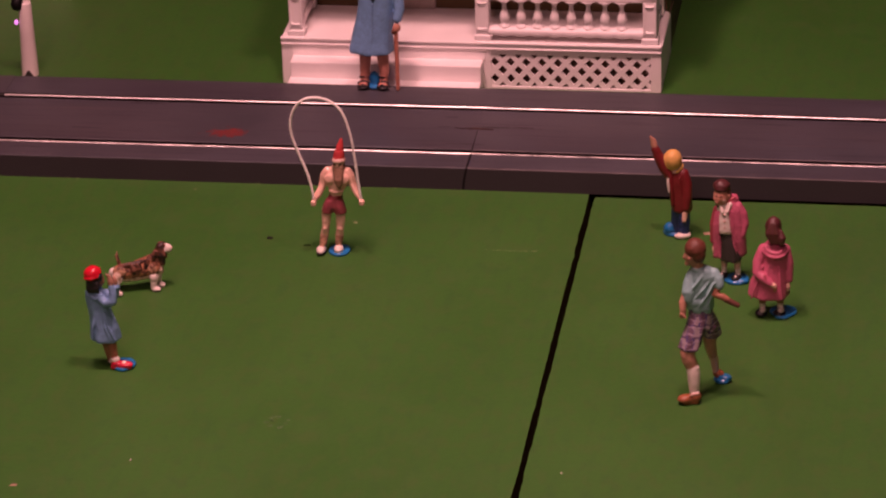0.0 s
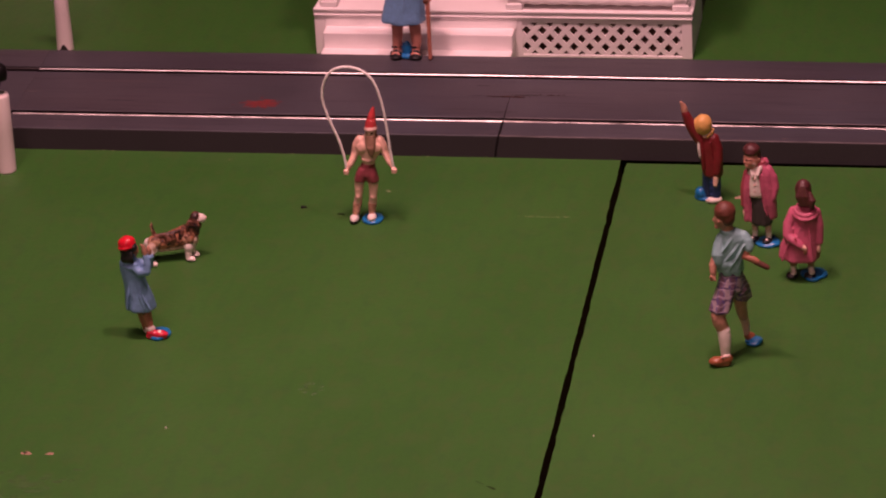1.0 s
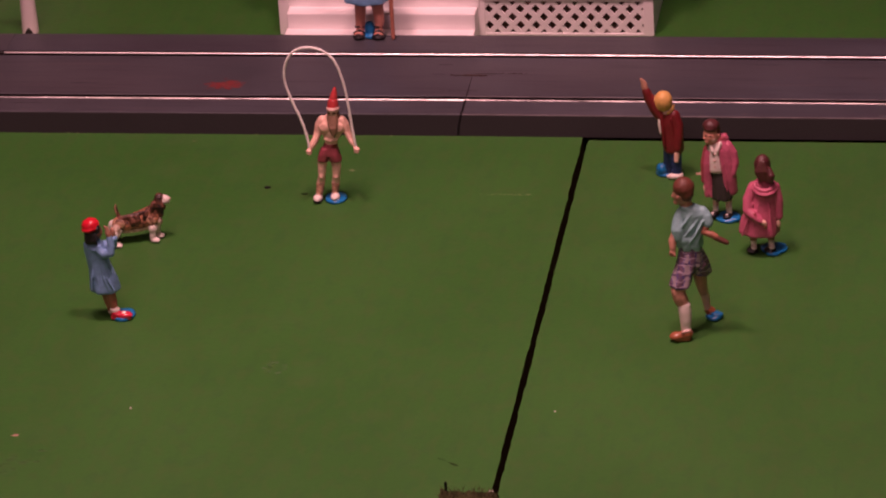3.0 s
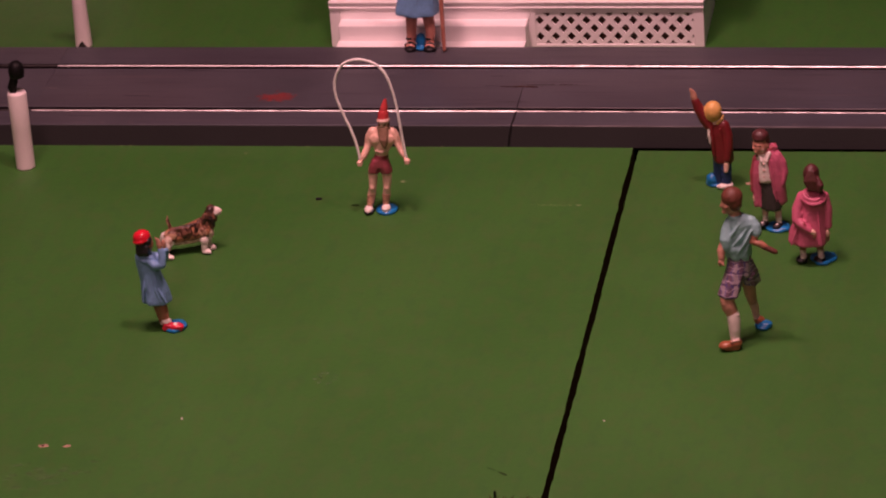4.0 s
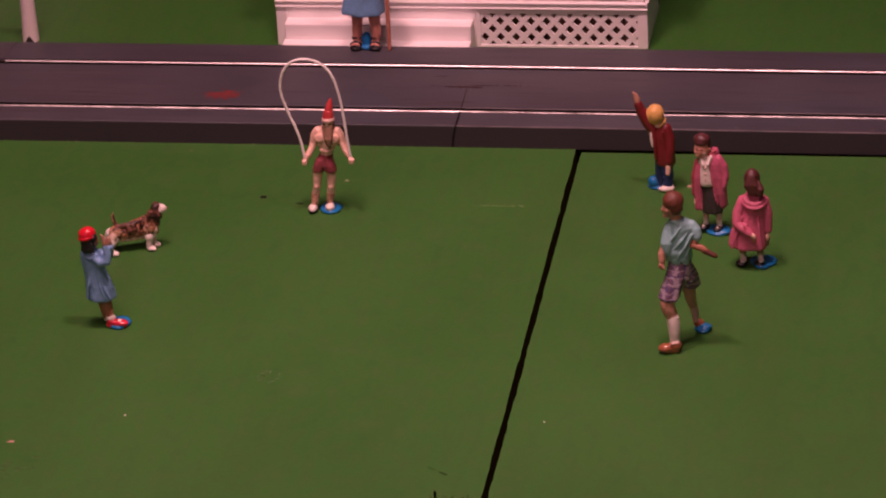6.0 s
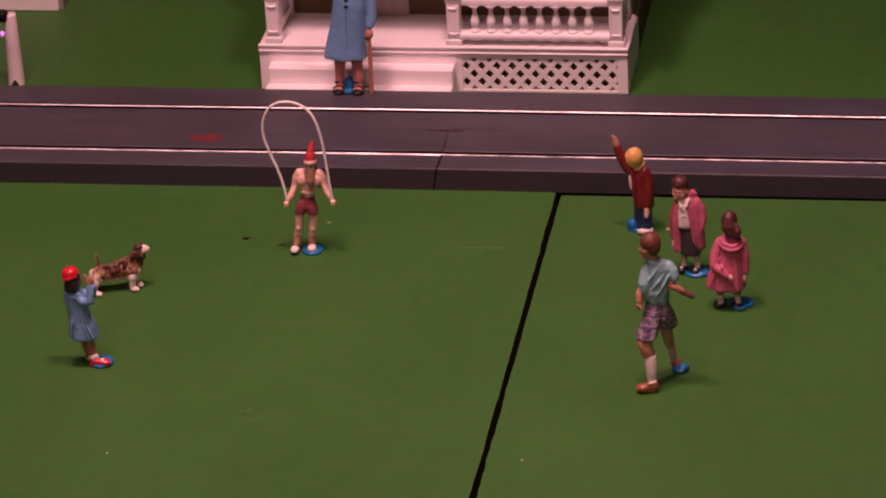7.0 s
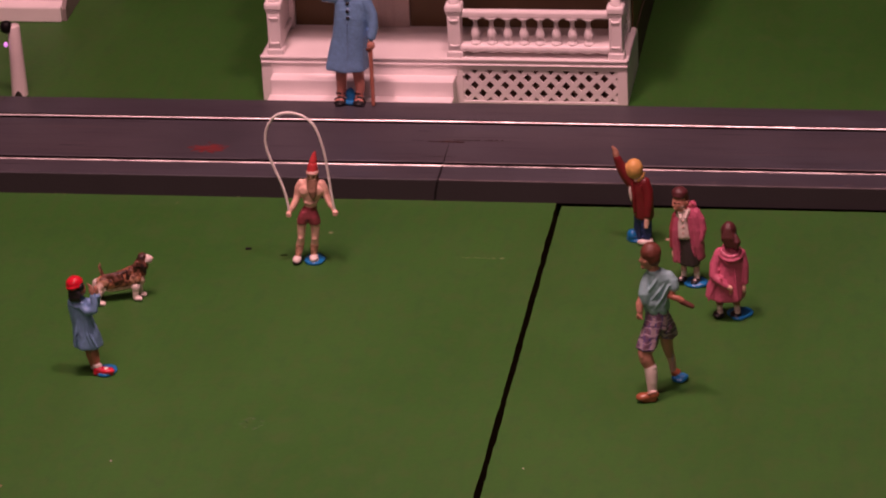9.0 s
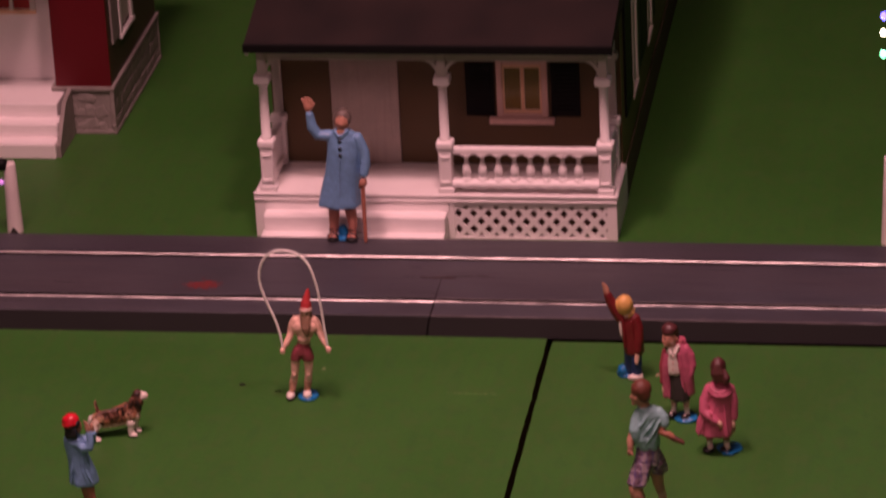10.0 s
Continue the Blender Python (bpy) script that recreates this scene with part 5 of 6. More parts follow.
def girl_in_red_cap():
    c = Clay()
    c.disc(1.5, 0.9, 2.8, BLUEBASE, ry=3.1)
    # red strap shoes, white cuffs
    c.ball((2.0, -0.7, 1.2), (2.2, 1.25, 0.8), CHERRY, (0, 0, -4))
    c.ball((0.1, -0.5, 1.35), (1.2, 1.15, 0.95), CHERRY)
    c.limb([(-0.6, -0.9, 0.6), (3.2, -1.0, 0.55)], [0.7, 0.6], CHERRY)
    c.ball((2.1, -1.0, 1.95), (0.5, 0.5, 0.22), OFFWHITE)
    c.ball((-0.9, 1.2, 1.2), (1.5, 1.1, 0.85), OFFWHITE)
    c.ball((-0.2, -0.2, 2.35), (1.2, 1.1, 0.7), OFFWHITE)
    c.limb([(-0.4, 0.0, 2.6), (-0.8, 0.2, 4.6), (-1.3, 0.4, 8.5)], [0.9, 1.15, 1.35], BROWN_SKIN)
    c.limb([(-1.5, 1.2, 1.8), (-2.0, 1.2, 4.6), (-2.6, 1.2, 8.5)], [0.95, 1.15, 1.35], BROWN_SKIN)
    # dress: flared skirt with folds, narrow back, yoke
    c.loft([(7.1, -2.2, 0.6, 3.45, 2.8), (7.7, -2.2, 0.6, 3.55, 2.9), (10.2, -2.3, 0.6, 3.3, 2.6), (13.0, -2.8, 0.6, 2.85, 2.2), (15.4, -3.3, 0.6, 2.6, 2.0), (17.6, -3.7, 0.6, 2.7, 1.95), (19.4, -3.9, 0.6, 2.35, 1.75), (20.8, -4.0, 0.6, 1.3, 1.2)], DUSTBLUE, folds=6, deep=0.06)
    for x0, x1 in ((-4.6, -4.9), (-3.2, -3.0), (-1.7, -0.6), (-0.8, 0.6)):
        c.limb([(x0 * 0.7 - 1.0, -1.2, 14.4), (x0, -1.8, 11.0), (x1, -1.9, 8.0)], [0.15, 0.24, 0.26], DUSTBLUE, seg=8)
    c.limb([(-5.6, -0.6, 18.8), (-3.4, -1.5, 18.4), (-2.0, -1.3, 19.4)], [0.35, 0.4, 0.35], DUSTBLUE, seg=8)
    # arms raised to clap before the face
    c.limb([(-2.6, -0.5, 18.6), (-1.2, -1.2, 17.4), (0.5, -1.3, 17.8)], [1.25, 1.2, 1.1], DUSTBLUE)
    c.limb([(0.5, -1.3, 17.8), (0.7, -1.0, 19.6), (0.3, -0.8, 21.4)], [1.1, 0.95, 0.75], DUSTBLUE)
    c.limb([(-1.8, 1.6, 18.6), (0.7, 1.5, 18.2), (1.3, 0.4, 20.8)], [1.1, 1.0, 0.75], DUSTBLUE)
    c.ball((0.2, -0.8, 22.6), (0.7, 0.55, 1.1), TAN, (0, -10, 0))
    for k in range(3):
        c.limb([(-0.15 + 0.35 * k, -0.9, 23.2), (-0.55 + 0.4 * k, -0.9, 24.7 - 0.2 * k)], [0.27, 0.22], TAN, seg=8)
    c.ball((1.0, 0.4, 22.4), (0.6, 0.5, 1.3), TAN, (0, -8, 0))
    # black bobbed hair under the cap
    c.ball((-3.2, 0.5, 22.4), (1.7, 1.8, 2.0), BROWN_SKIN)
    c.ball((-3.9, 0.1, 22.1), (1.95, 2.0, 2.2), BLACKPAINT)
    for k in range(5):
        c.limb([(-5.1 + 0.6 * k, -1.4, 22.4), (-5.2 + 0.62 * k, -1.7, 21.0), (-4.9 + 0.58 * k, -1.5, 20.1)], [0.3, 0.34, 0.26], BLACKPAINT, seg=8)
    c.ball((-2.3, -0.4, 23.6), (0.7, 1.2, 1.0), BLACKPAINT)
    # round cap with a rolled rim
    c.ball((-4.1, 0.2, 24.3), (2.15, 2.15, 1.75), REDHAT, (0, -14, 0))
    c.ball((-4.2, 0.0, 23.7), (2.2, 2.2, 0.7), REDHAT, (0, -14, 0))
    return c.done("figurine", "painted toy figurine in a red cap and dusty blue dress", "figurine", (-100.3, -104.1, 0), group="toy figurines")


def hound():
    c = Clay()
    # trunk: rump, slim belly, deep chest
    c.limb([(-3.4, -1.2, 5.0), (-0.8, -0.4, 4.9), (2.2, 0.6, 5.2), (4.6, 1.4, 6.0)], [2.05, 1.85, 2.05, 2.3], FUR)
    c.limb([(-1.2, -0.6, 6.0), (0.6, 0.0, 6.1), (2.6, 0.8, 6.6), (4.5, 1.4, 7.3)], [1.1, 1.6, 1.75, 1.75], FUR)
    # tan haunch and shoulder, black saddle running down the flank in uneven tongues
    for x, y, z, rx, rz in ((-3.2, -2.4, 5.5, 1.8, 1.5), (4.3, -0.5, 5.6, 1.4, 1.5)):
        c.ball((x, y, z), (rx, 0.7, rz), TANFUR)
    for way, r in ((((-2.6, -1.9, 6.9), (0.4, -1.0, 7.3), (3.4, -0.2, 8.0)), 0.75), (((-0.3, -1.5, 7.0), (0.1, -1.95, 5.9), (0.0, -1.9, 4.9)), 0.75), (((1.0, -1.2, 7.2), (1.4, -1.5, 6.2), (1.1, -1.6, 4.8)), 0.85), (((3.4, -0.5, 8.0), (3.2, -0.95, 7.0), (3.0, -1.0, 6.0)), 0.55), (((5.2, 0.3, 10.0), (4.9, 0.0, 8.8), (4.5, -0.2, 7.6)), 0.6)):
        c.limb(list(way), [r, r, r * 0.5], DARKFUR, seg=10, flat=0.7)
    c.limb([(-2.4, -1.3, 3.6), (0.4, -0.7, 3.5), (3.4, 0.4, 4.0)], [1.0, 0.95, 1.15], PALEFUR)
    # thighs and chest
    c.ball((-4.1, -2.9, 3.9), (1.3, 1.1, 2.0), PALEFUR, (0, 18, 0))
    c.ball((-4.3, -3.5, 3.0), (1.1, 0.9, 1.6), OFFWHITE, (0, 12, 0))
    c.ball((4.7, -0.7, 3.6), (0.95, 0.8, 1.3), OFFWHITE)
    c.limb([(4.6, 1.3, 6.7), (5.6, 1.8, 8.6), (6.1, 2.1, 10.2)], [1.8, 1.4, 1.15], DARKFUR)
    c.ball((6.1, 1.1, 5.4), (0.85, 1.1, 1.7), PALEFUR, (0, -10, 0))
    # legs and big paws
    for x, y, back in ((-4.1, -4.0, True), (-5.9, 0.8, True), (4.6, -0.6, False), (5.2, 2.0, False)):
        c.limb([(x + (0.5 if back else 0.3), y * 0.6 + 0.2, 4.0 if back else 3.6), (x - (0.5 if back else 0.0), y, 2.2), (x, y, 0.8)], [1.3 if back else 0.95, 0.85, 0.8], OFFWHITE)
        c.ball((x + 0.55, y - 0.15, 0.6), (1.25, 0.95, 0.62), OFFWHITE)
        for k in range(3):
            c.ball((x + 1.35, y - 0.65 + 0.45 * k, 0.45), (0.4, 0.28, 0.35), OFFWHITE)
    # upright tail, dark with a pale side
    c.limb([(-3.4, -1.0, 6.0), (-3.6, -1.0, 7.6), (-4.1, -1.0, 9.2), (-3.8, -1.0, 10.3)], [0.65, 0.5, 0.42, 0.2], TANFUR)
    c.limb([(-3.2, -1.3, 6.8), (-3.6, -1.3, 8.6), (-3.7, -1.2, 9.6)], [0.28, 0.26, 0.2], DARKFUR, seg=8)
    # head: dark skull, white muzzle, long ear
    c.ball((6.5, 2.1, 10.9), (1.3, 1.25, 1.2), DARKFUR)
    c.ball((7.9, 2.1, 10.3), (1.3, 1.05, 1.15), OFFWHITE, (0, 8, 0))
    c.ball((7.3, 2.0, 11.2), (0.9, 0.45, 0.5), OFFWHITE)
    c.ball((9.05, 2.1, 10.6), (0.3, 0.4, 0.28), SKIN)
    c.limb([(6.3, 1.0, 11.0), (6.7, 0.6, 9.0), (6.9, 0.6, 7.0)], [0.7, 1.15, 0.8], DARKFUR, flat=0.6)
    c.limb([(6.3, 3.4, 11.0), (6.8, 3.6, 9.0), (6.9, 3.6, 7.2)], [0.6, 0.9, 0.6], DARKFUR, flat=0.5)
    return c.done("toy_dog", "painted toy hound, brown back, white legs and muzzle", "toy dog", (-104.6, -63.1, 0))


def old_woman():
    c = Clay()
    c.disc(0.9, 0.4, 2.0, BLUEBASE, z1=0.8)
    c.ball((0.75, 0.9, 2.0), (1.25, 1.2, 2.3), BLUEBASE)
    for x in (-1.75, 3.2):
        c.ball((x, -0.6, 0.55), (1.7, 2.1, 0.6), BLACKPAINT)
        c.ball((x, -0.5, 1.3), (1.25, 1.6, 0.85), LEGROSE)
        c.limb([(x, 0.3, 1.4), (x + 0.25, 0.5, 4.2), (x * 0.85 + 0.3, 0.6, 10.5)], [0.95, 1.3, 1.6], LEGROSE)
        for y, z in ((-1.9, 1.45), (-1.0, 2.2)):
            c.limb([(x - 1.25, y + 0.25, z - 0.75), (x, y - 0.1, z), (x + 1.25, y + 0.25, z - 0.75)], [0.36, 0.36, 0.36], BLACKPAINT, seg=8)
        c.limb([(x - 1.0, 0.0, 2.9), (x, -0.75, 3.2), (x + 1.0, 0.0, 2.9)], [0.3, 0.3, 0.3], BLACKPAINT, seg=8)
    c.loft([(10.2, 0.3, 0.6, 5.6, 3.6), (10.9, 0.3, 0.6, 5.65, 3.7), (14.4, 0.7, 0.6, 5.2, 3.4), (20, 1.6, 0.5, 4.7, 3.1), (26, 2.2, 0.4, 4.4, 3.0), (30, 2.3, 0.5, 4.2, 2.6), (32.2, 2.2, 0.5, 3.1, 2.0), (33.2, 2.1, 0.4, 1.4, 1.3)], SKYBLUE, folds=7, deep=0.045, phase=0.6)
    c.ball((2.2, -0.6, 26.6), (3.6, 1.9, 5.2), SKYBLUE)
    for z, y in ((30.2, -2.1), (28.2, -2.55), (26.2, -2.75)):
        c.ball((1.8, y, z), 0.45, BLACKPAINT)
    c.limb([(1.6, -3.0, 25.0), (1.3, -2.75, 17.0), (0.8, -2.75, 10.2)], [0.16, 0.16, 0.16], DUSTBLUE, seg=6)
    # collar
    c.limb([(0.4, -0.9, 33.0), (1.6, -2.0, 31.6)], [0.5, 0.4], SKYBLUE)
    c.limb([(3.8, -0.9, 33.0), (2.2, -2.0, 31.6)], [0.5, 0.4], SKYBLUE)
    c.ball((2.1, -1.3, 32.8), (1.1, 0.7, 0.9), TAN)
    # raised arm
    c.limb([(-1.3, 0.3, 31.0), (-4.2, 0.0, 31.4), (-5.5, -0.4, 33.6), (-5.9, -0.6, 37.6)], [1.6, 1.5, 1.4, 1.05], SKYBLUE)
    c.ball((-6.2, -0.7, 39.7), (1.15, 0.6, 1.35), ROSYTAN, (0, -8, 0))
    for k in range(4):
        c.limb([(-7.0 + 0.6 * k, -0.7, 40.6), (-7.6 + 0.82 * k, -0.7, 42.6 - 0.35 * abs(k - 1.4))], [0.38, 0.32], ROSYTAN, seg=8)
    c.limb([(-5.2, -0.7, 39.6), (-4.5, -0.8, 40.9)], [0.36, 0.3], ROSYTAN, seg=8)
    # arm with the cane
    c.limb([(6.0, 0.3, 30.6), (7.6, 0.0, 26.4), (7.9, -0.5, 22.6), (7.4, -1.1, 20.2)], [1.6, 1.5, 1.35, 1.15], SKYBLUE)
    c.ball((7.2, -1.3, 17.8), (1.05, 0.95, 1.35), ROSYTAN)
    c.ball((6.6, -1.7, 16.8), (0.75, 0.75, 0.75), BEARD)
    # head
    c.ball((2.4, -0.2, 35.4), (2.0, 2.0, 2.5), ROSYTAN)
    c.ball((2.5, 0.5, 36.6), (2.3, 2.1, 2.2), GREYHAIR)
    c.ball((0.9, -0.3, 35.9), (0.8, 1.0, 1.2), GREYHAIR)
    c.ball((4.0, -0.3, 35.9), (0.8, 1.0, 1.2), GREYHAIR)
    c.ball((2.3, -2.1, 35.2), (0.35, 0.4, 0.5), ROSYTAN)
    c.limb([(7.0, -1.5, 17.2), (7.0, -1.5, 0.3)], [0.55, 0.5], CANE)
    return c.done("figurine", "painted toy figurine in a sky-blue coat with a cane, arm raised", "figurine", (-64.6, 49.8, 5.5), group="toy figurines", stretch=(1.07, 1.0, 1.005))


figure_rope()
jump_rope()
figure_waving()
girl_in_open_coat()
girl_in_hooded_coat()
boy_in_plaid_shorts()
girl_in_red_cap()
hound()
old_woman()


# ---- lamp posts, moss, marks ----
def lamp_post(x, y, height, r0, r1, label, bulbs=(), head="lantern"):
    ob = thing("lamp_post", label, "lamp post", (x, y, 0), group="white lamp posts")
    part("post", lathe(bmesh.new(), [(r0 * 1.03, 0), (r0, 0.5), ((r0 + r1) / 2, height / 2), (r1, height - 0.6), (r1 * 0.9, height)], 0, 0, 24), POST, ob, smooth=True)
    bm = bmesh.new()
    a = [bm.verts.new(Vector((px, -r0 * 1.03 - 0.03, pz)) * MM) for px, pz in ((-1.35, 0.02), (1.45, 0.02), (1.15, 0.9), (0.35, 2.3), (-0.2, 2.1), (-0.9, 0.9))]
    bm.faces.new(a)
    r = bmesh.ops.extrude_face_region(bm, geom=list(bm.faces))
    for v in r["geom"]:
        if isinstance(v, bmesh.types.BMVert):
            v.co.y += 0.0016
    if head != "lantern":
        part("cable_notch", bm, UMBER, ob, "dark brown notch at the foot")
    if head == "clip":
        part("wire_clip", lathe(bmesh.new(), [(0.5, height - 2.2), (1.5, height - 1.6), (1.75, height - 0.2), (1.4, height + 1.0), (0.4, height + 1.5)], -1.9, -0.9, 12), BLACK, ob, "black wire clip", smooth=True)
    if head == "lantern":
        hd = part("lantern_bracket", tube(bmesh.new(), [(-0.7, -0.3, height - 0.6), (-0.9, -0.3, height + 1.5), (-0.4, -0.3, height + 3.0), (0.3, -0.3, height + 5.4)], [0.9, 1.3, 1.2, 1.0]), BLACK, ob, "black lantern bracket", smooth=True)
        part("lantern", lathe(bmesh.new(), [(0.6, height + 3.6), (1.9, height + 4.2), (2.1, height + 5.6), (1.9, height + 7.4), (1.0, height + 8.4)], 0.6, 0, 14), BLACK, hd, smooth=True)
    for k, (bx, by, bz, r, m) in enumerate(bulbs):
        bm = bmesh.new()
        lathe(bm, [(r * math.cos(t), bz + 1.35 * r * math.sin(t)) for t in (-1.45, -1.0, -0.5, 0, 0.5, 1.0, 1.45)], bx, by, 14)
        part("bulb", bm, m, ob, "small glowing coloured bulb", smooth=True)
    return ob


POST = mat("post_plastic", (0.80, 0.72, 0.70), 0.45, vary=0.05, grain=1500, patch=120, bump=0.08)
VIOLET_BULB = mat("violet_bulb", (0.85, 0.30, 0.95), 0.2, vary=0.0, bump=0, emit=0.8)
BLUE_BULB = mat("blue_bulb", (0.16, 0.12, 1.0), 0.2, vary=0.0, bump=0, emit=5)
WARM_BULB = mat("warm_bulb", (1.0, 0.85, 0.62), 0.2, vary=0.0, bump=0, emit=5)
GREEN_BULB = mat("green_bulb", (0.25, 1.0, 0.50), 0.2, vary=0.0, bump=0, emit=4)

lamp_post(-162.0, 64.8, 21.6, 2.35, 1.75, "white tapered lamp post with black bracket and violet bulb", [(-2.5, -1.0, 15.9, 0.6, VIOLET_BULB)], head="clip")
lamp_post(-158.4, -14.4, 21.6, 2.45, 2.5, "white lamp post with black lantern beside the street")
light_pole = lamp_post(87.6, 65.2, 26.0, 2.6, 1.8, "white lamp post strung with blue, white and green bulbs", [(-1.9, -1.4, 56.8, 0.95, GREEN_BULB), (-1.9, -1.4, 63.0, 0.85, WARM_BULB), (-1.7, -1.4, 67.8, 0.95, BLUE_BULB)], head="")
part("pole", lathe(bmesh.new(), [(0.7, 25.5), (0.7, 74), (0.3, 76)], 0, 0, 10), BLACK, light_pole, smooth=True)
part("wire", tube(bmesh.new(), [(0.2, -0.6, 26), (-0.4, -1.0, 40), (-1.0, -1.0, 56), (-0.6, -1.1, 63), (-0.8, -1.0, 68), (-0.1, -0.6, 74)], 0.3, 6), BLACK, light_pole, "dark green light string", smooth=True)


def moss_block():
    rnd = random.Random(11)
    bm = bmesh.new()
    nx, ny = 40, 40
    x0, x1, y0, y1, h = -11.4, 1.2, -197.0, -183.6, 1.6
    top = {}
    for i in range(nx + 1):
        for j in range(ny + 1):
            x, y = x0 + (x1 - x0) * i / nx, y0 + (y1 - y0) * j / ny
            edge = min(i, j, nx - i, ny - j)
            z = h * min(1, 0.35 + 0.3 * edge) + 0.7 * noise.noise(Vector((x, y, 0)) * 0.9) + 0.5 * noise.noise(Vector((x, y, 5)) * 2.6)
            sk = 0.35 if edge == 0 else 0.1
            top[i, j] = bm.verts.new(Vector((x + rnd.uniform(-sk, sk), y + rnd.uniform(-sk, sk), max(0.25, z))) * MM)
    for i in range(nx):
        for j in range(ny):
            bm.faces.new((top[i, j], top[i + 1, j], top[i + 1, j + 1], top[i, j + 1]))
    rim = [top[i, 0] for i in range(nx + 1)] + [top[nx, j] for j in range(1, ny + 1)] + [top[i, ny] for i in range(nx - 1, -1, -1)] + [top[0, j] for j in range(ny - 1, 0, -1)]
    low = [bm.verts.new((v.co.x, v.co.y, 0.0)) for v in rim]
    for k in range(len(rim)):
        q = (k + 1) % len(rim)
        bm.faces.new((rim[k], low[k], low[q], rim[q]))
    ob = tagged(link("moss_mat", bm, MOSS), "dark ragged mossy turf mat lying at the seam", "moss mat")
    bm = bmesh.new()
    for k in range(420):
        x, y = rnd.uniform(x0, x1), rnd.uniform(y0, y1)
        z = rnd.uniform(1.2, 2.6)
        d = Vector((rnd.uniform(-1, 1), rnd.uniform(-1, 1), rnd.uniform(0.1, 1.2))).normalized() * rnd.uniform(0.5, 1.3)
        s = d.cross(Vector((0, 0, 1))).normalized() * 0.14 if abs(d.z) < 0.99 * d.length else Vector((0.14, 0, 0))
        p = Vector((x, y, z))
        a, b, c2 = bm.verts.new((p - s) * MM), bm.verts.new((p + s) * MM), bm.verts.new((p + d) * MM)
        e = bm.verts.new((p + Vector((0, 0, -0.2))) * MM)
        bm.faces.new((a, b, c2))
        bm.faces.new((b, a, e))
    part("fibres", bm, MOSS_FIBRE, ob, "loose brown-green fibres")
    bm = bmesh.new()
    lathe(bm, [(0.3, 0.6), (0.35, 2.8), (0.2, 3.3)], -10.2, -183.2, 8)
    part("twig", bm, BLACK, ob, "short dark twig")
    return ob


MOSS = mat("moss", (0.014, 0.026, 0.008), 0.9, vary=0.6, grain=1500, patch=420, bump=0.8, second=(0.060, 0.062, 0.026), spec=0.05)
MOSS_FIBRE = mat("moss_fibre", (0.022, 0.030, 0.010), 0.85, vary=0.5, grain=1200, patch=300, second=(0.080, 0.072, 0.036), spec=0.05)
moss_block()


def fleck(x, y, rx, ry, m, label, name="paint_fleck", z=0.0, turn=0.0, seed=1, h=0.06):
    """A thin uneven flake or chip lying on the surface."""
    rnd = random.Random(seed)
    bm = bmesh.new()
    n = 14
    rr = [rnd.uniform(0.6, 1.15) for _ in range(n)]
    lo = [bm.verts.new(Vector((rx * rr[i] * math.cos(2 * math.pi * i / n), ry * rr[i] * math.sin(2 * math.pi * i / n), 0)) * MM) for i in range(n)]
    hi = [bm.verts.new(Vector((v.co.x / MM * 0.85, v.co.y / MM * 0.85, h)) * MM) for v in lo]
    for i in range(n):
        bm.faces.new((lo[i], lo[(i + 1) % n], hi[(i + 1) % n], hi[i]))
    bm.faces.new(hi)
    bm.faces.new(lo[::-1])
    ob = link(name, bm, m)
    ob.matrix_basis = pose(x * MM, y * MM, z * MM, 0, 0, turn)
    return tagged(ob, label, "paint fleck", group="flecks on the panels")


def smudge(x, y, rx, ry, count, m, label, seed, size=0.5, z=5.5):
    """A patch of many thin rubbed flakes, dense in the middle and thinning outwards."""
    rnd = random.Random(seed)
    bm = bmesh.new()
    for k in range(count):
        px, py = max(-1.5, min(1.5, rnd.gauss(0, 0.5))) * rx, max(-1.5, min(1.5, rnd.gauss(0, 0.5))) * ry
        n, w = 7, size * rnd.uniform(0.4, 1.5)
        long, dz = rnd.uniform(1.0, 2.4), 0.012 + 0.0006 * k
        ring = [(px + w * long * rnd.uniform(0.6, 1.1) * math.cos(2 * math.pi * i / n), py + w * rnd.uniform(0.5, 1.0) * math.sin(2 * math.pi * i / n)) for i in range(n)]
        top = [bm.verts.new(Vector((a, b, dz)) * MM) for a, b in ring]
        low = [bm.verts.new(Vector((a, b, 0)) * MM) for a, b in ring]
        bm.faces.new(top)
        for i in range(n):
            bm.faces.new((top[i], low[i], low[(i + 1) % n], top[(i + 1) % n]))
    ob = link("road_smudge", bm, m)
    ob.matrix_basis = pose(x * MM, y * MM, z * MM)
    return tagged(ob, label, "paint smudge", group="flecks on the panels")


CHIP = mat("bare_wood_chip", (0.36, 0.24, 0.17), 0.7, vary=0.25, grain=2500, patch=900)
PALE = mat("pale_scuff", (0.10, 0.20, 0.060), 0.7, vary=0.5, grain=2500, patch=900, spec=0.2, second=(0.17, 0.24, 0.10))
DULL = mat("dull_scuff", (0.055, 0.130, 0.036), 0.7, vary=0.3, grain=1500, patch=500, spec=0.2)
DARKSCUFF = mat("dark_scuff", (0.020, 0.045, 0.012), 0.7, vary=0.3, grain=1500, patch=500, spec=0.1)
DULLDARK = mat("dull_dark_scuff", (0.034, 0.105, 0.022), 0.7, vary=0.3, grain=1500, patch=500, spec=0.3)
WORN = mat("worn_green_paint", (0.052, 0.142, 0.038), 0.7, vary=0.2, grain=1500, patch=500, spec=0.2, second=(0.075, 0.155, 0.055))
WHITEDOT = mat("white_crumb", (0.75, 0.72, 0.66), 0.6)
ROADCHIP = mat("pale_road_chip", (0.15, 0.125, 0.125), 0.6, vary=0.3)
DARKSCRAPE = mat("dark_road_scrape", (0.022, 0.018, 0.020), 0.6, vary=0.3)
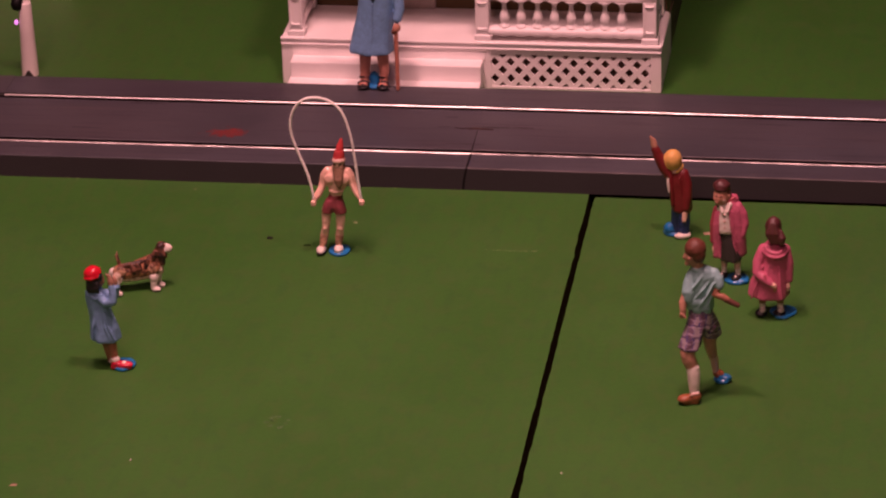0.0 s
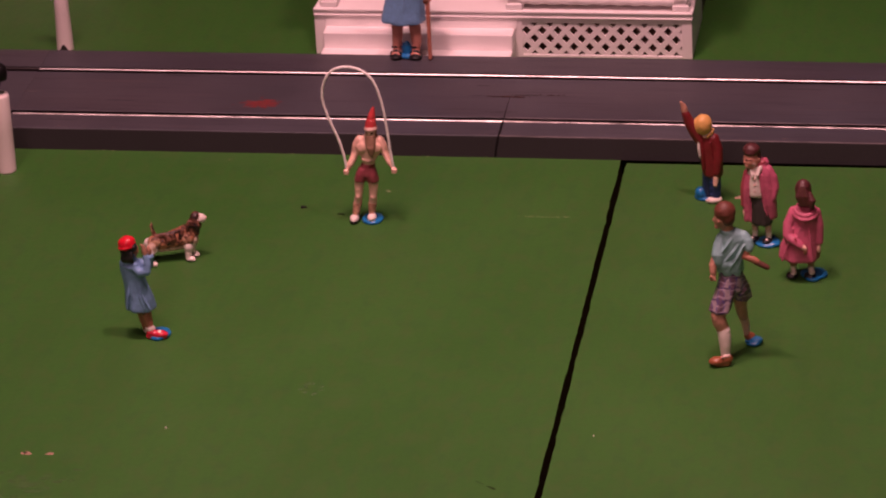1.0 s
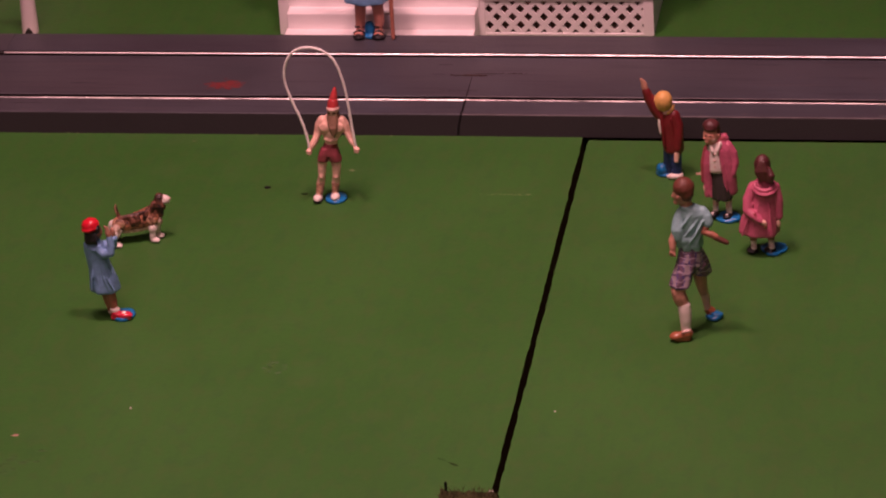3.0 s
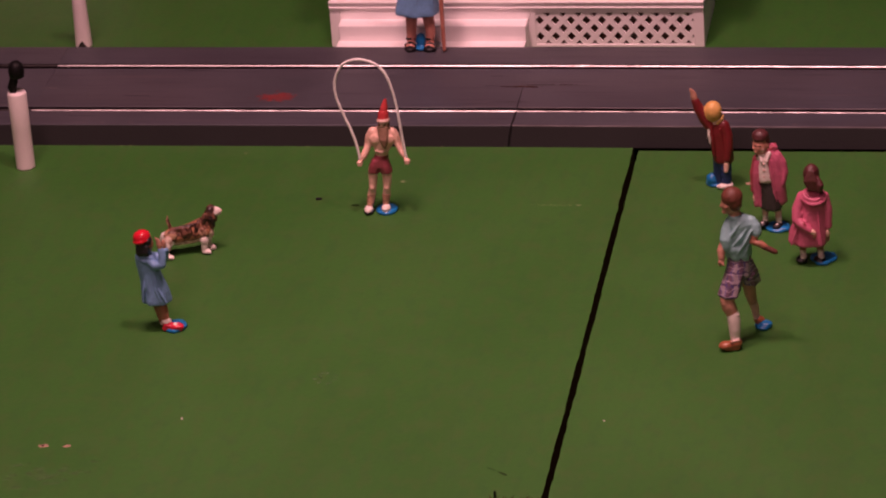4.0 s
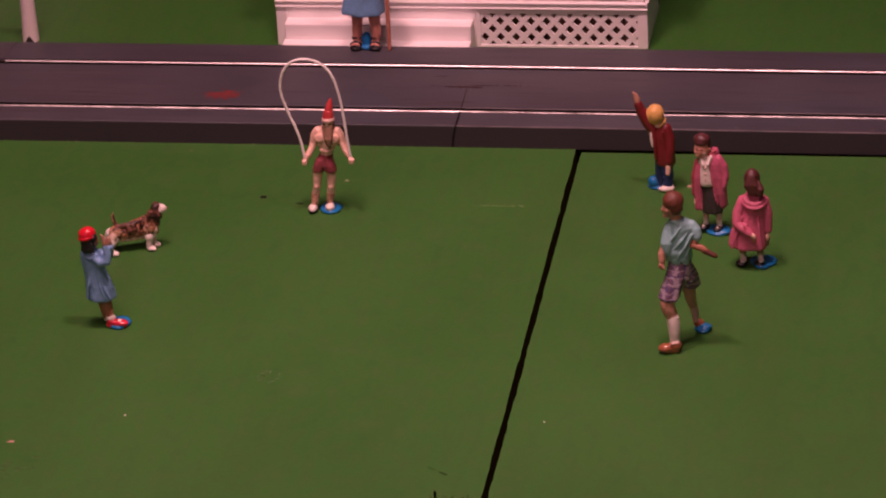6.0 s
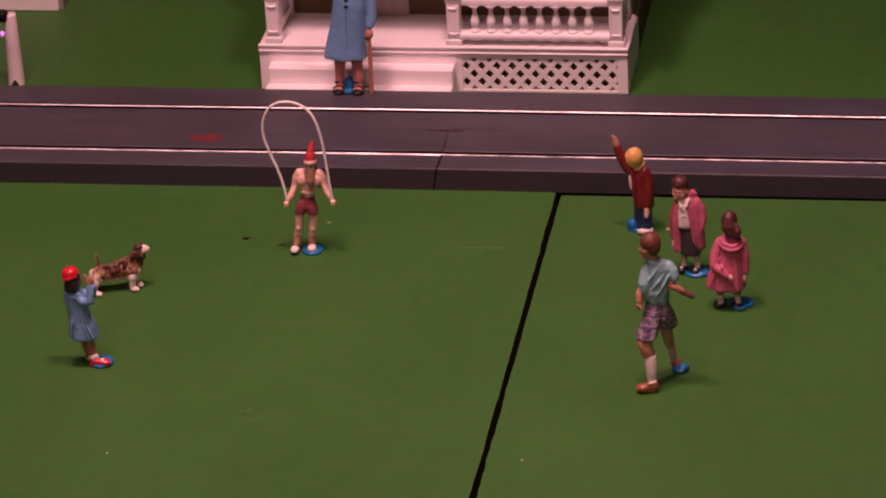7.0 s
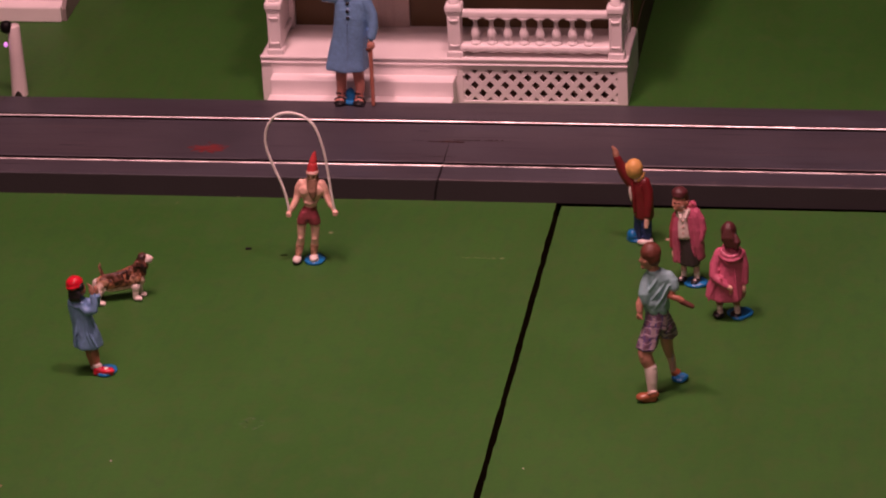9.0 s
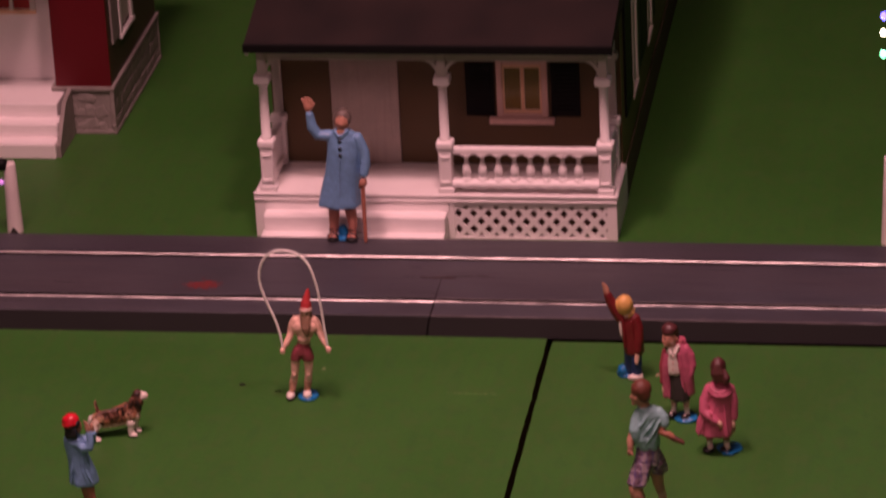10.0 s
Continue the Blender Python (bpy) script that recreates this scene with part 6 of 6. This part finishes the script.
DARKRUST = mat("dark_rust_scrape", (0.030, 0.012, 0.010), 0.7, vary=0.4, grain=1200, patch=500, spec=0.2)
TANSCRAPE = mat("tan_scrape", (0.15, 0.085, 0.060), 0.7, vary=0.4, grain=1200, patch=500, spec=0.2)
RUST = mat("rust_red_smudge", (0.26, 0.028, 0.028), 0.55, vary=0.3, grain=1200, patch=650, second=(0.15, 0.034, 0.036))
fleck(-77.2, -32.6, 0.85, 0.55, BLACKPAINT, "tiny black crumb on the green panel", seed=2, h=0.4)
fleck(-67.0, -35.9, 1.1, 0.45, DARKSCUFF, "dark crumb on the green panel", seed=3, h=0.25)
fleck(-116.7, -161.2, 0.5, 0.42, DARKRUST, "dark screw hole in the chipped paint", seed=14, z=0.05)
fleck(-87.5, -147.8, 0.24, 0.28, WHITEDOT, "tiny white crumb on the green panel", seed=6, h=0.3)
fleck(-57.4, -21.7, 0.8, 0.9, PALE, "small tan scuff on the green panel", seed=7)
smudge(-17.0, -34.9, 6.5, 0.3, 22, PALE, "broken pale scratch in the green paint", 31, size=0.2, z=0.0)
fleck(-10.6, -34.7, 0.8, 0.35, PALE, "pale scratch in the green paint", seed=8)
fleck(-59.2, -127.0, 0.8, 0.3, DULLDARK, "short dark scratch in the green paint", seed=10, turn=-35, z=0.05)
fleck(-13.3, -168.0, 1.5, 0.35, DULLDARK, "dark scratch in the green paint", seed=12, turn=-36)
fleck(-10.6, -169.9, 1.7, 0.40, DARKSCUFF, "dark scratch in the green paint", seed=13, turn=-36)
fleck(-0.2, -183.9, 0.55, 0.4, WHITEDOT, "white crumb at the corner of the moss mat", seed=41, z=1.0, h=0.7)
fleck(-1.5, -189.2, 0.45, 0.35, WHITEDOT, "white crumb on the moss mat", seed=42, z=1.7, h=0.5)
fleck(9.0, -145.5, 0.25, 0.25, WHITEDOT, "tiny white crumb on the green panel", seed=43, h=0.2)
for k, (fx, fy) in enumerate(((-136.0, -0.9), (-133.5, -1.0), (-101.7, -5.3), (-86.0, -0.8), (-62.0, -1.0), (-50.5, -0.9))):
    fleck(fx, fy, 0.45, 0.2, PALE, "pale frayed chip on the panel edge", seed=50 + k, h=0.12)
fleck(31.5, -21.5, 1.4, 1.0, CHIP, "small tan scuff on the green panel", seed=15)
smudge(-97.6, 18.2, 5.4, 2.5, 120, RUST, "rubbed rust-red smudge on the road", 21, size=0.36)
smudge(-97.2, 18.2, 0.7, 2.2, 9, TANSCRAPE, "thin tan scratch in the rust-red smudge", 28, size=0.16, z=5.59)
smudge(-32.8, 25.2, 4.3, 0.30, 60, DARKRUST, "dark brown scrape across the road joint", 22, size=0.30)
smudge(-31.6, 25.5, 4.0, 0.16, 14, TANSCRAPE, "thin tan scrape across the road joint", 27, size=0.17, z=5.535)
smudge(-21.0, 26.6, 4.5, 0.25, 12, DARKRUST, "faint dark red scrape along the road", 25, size=0.22)
smudge(53.7, 25.1, 4.5, 0.35, 12, ROADCHIP, "faint pale scrape on the road", 26, size=0.2)
fleck(-29.0, 26.4, 4.2, 0.3, DARKSCRAPE, "dark scrape beside the road joint", name="road_scrape", z=5.53, seed=24, h=0.03)
fleck(-161.5, 23.75, 3.0, 0.16, ROADCHIP, "thin pale scratch on the road", name="road_scrape", z=5.5, seed=23, h=0.04)
smudge(-116.8, -161.2, 0.9, 0.9, 16, CHIP, "chipped paint showing bare wood", 4, size=0.4, z=0.0)
smudge(-111.1, -161.2, 0.5, 0.35, 8, CHIP, "small paint chip showing bare wood", 5, size=0.3, z=0.0)
for k in range(9):
    a = 2 * math.pi * k / 9
    fleck(-57.9 + 2.3 * math.cos(a) + 0.5 * math.sin(3 * a), -127.3 + 2.6 * math.sin(a) - 0.6 * math.cos(a), 0.75, 0.5, WORN, "pale worn rim of a dent in the green paint", seed=70 + k, turn=math.degrees(a), h=0.03)
smudge(-112.0, -176.0, 9.0, 6.0, 40, DULL, "faint scuffed area in the green paint", 44, size=0.7, z=0.0)
rnd = random.Random(77)
for k in range(16):
    fleck(rnd.uniform(-170, 80), rnd.uniform(1.2, 2.2), rnd.uniform(0.25, 0.9), rnd.uniform(0.15, 0.3), ROADCHIP, "tiny pale chip on the road's edge", name="road_chip", z=5.5, seed=200 + k, h=0.03)
for k in range(10):
    fleck(rnd.uniform(-150, 80), rnd.uniform(3, 36), rnd.uniform(1.5, 6.0), rnd.uniform(0.1, 0.18), DARKSCRAPE, "thin dark scrape along the road", name="road_scrape", z=5.5, seed=300 + k, h=0.02, turn=rnd.uniform(-2, 2))
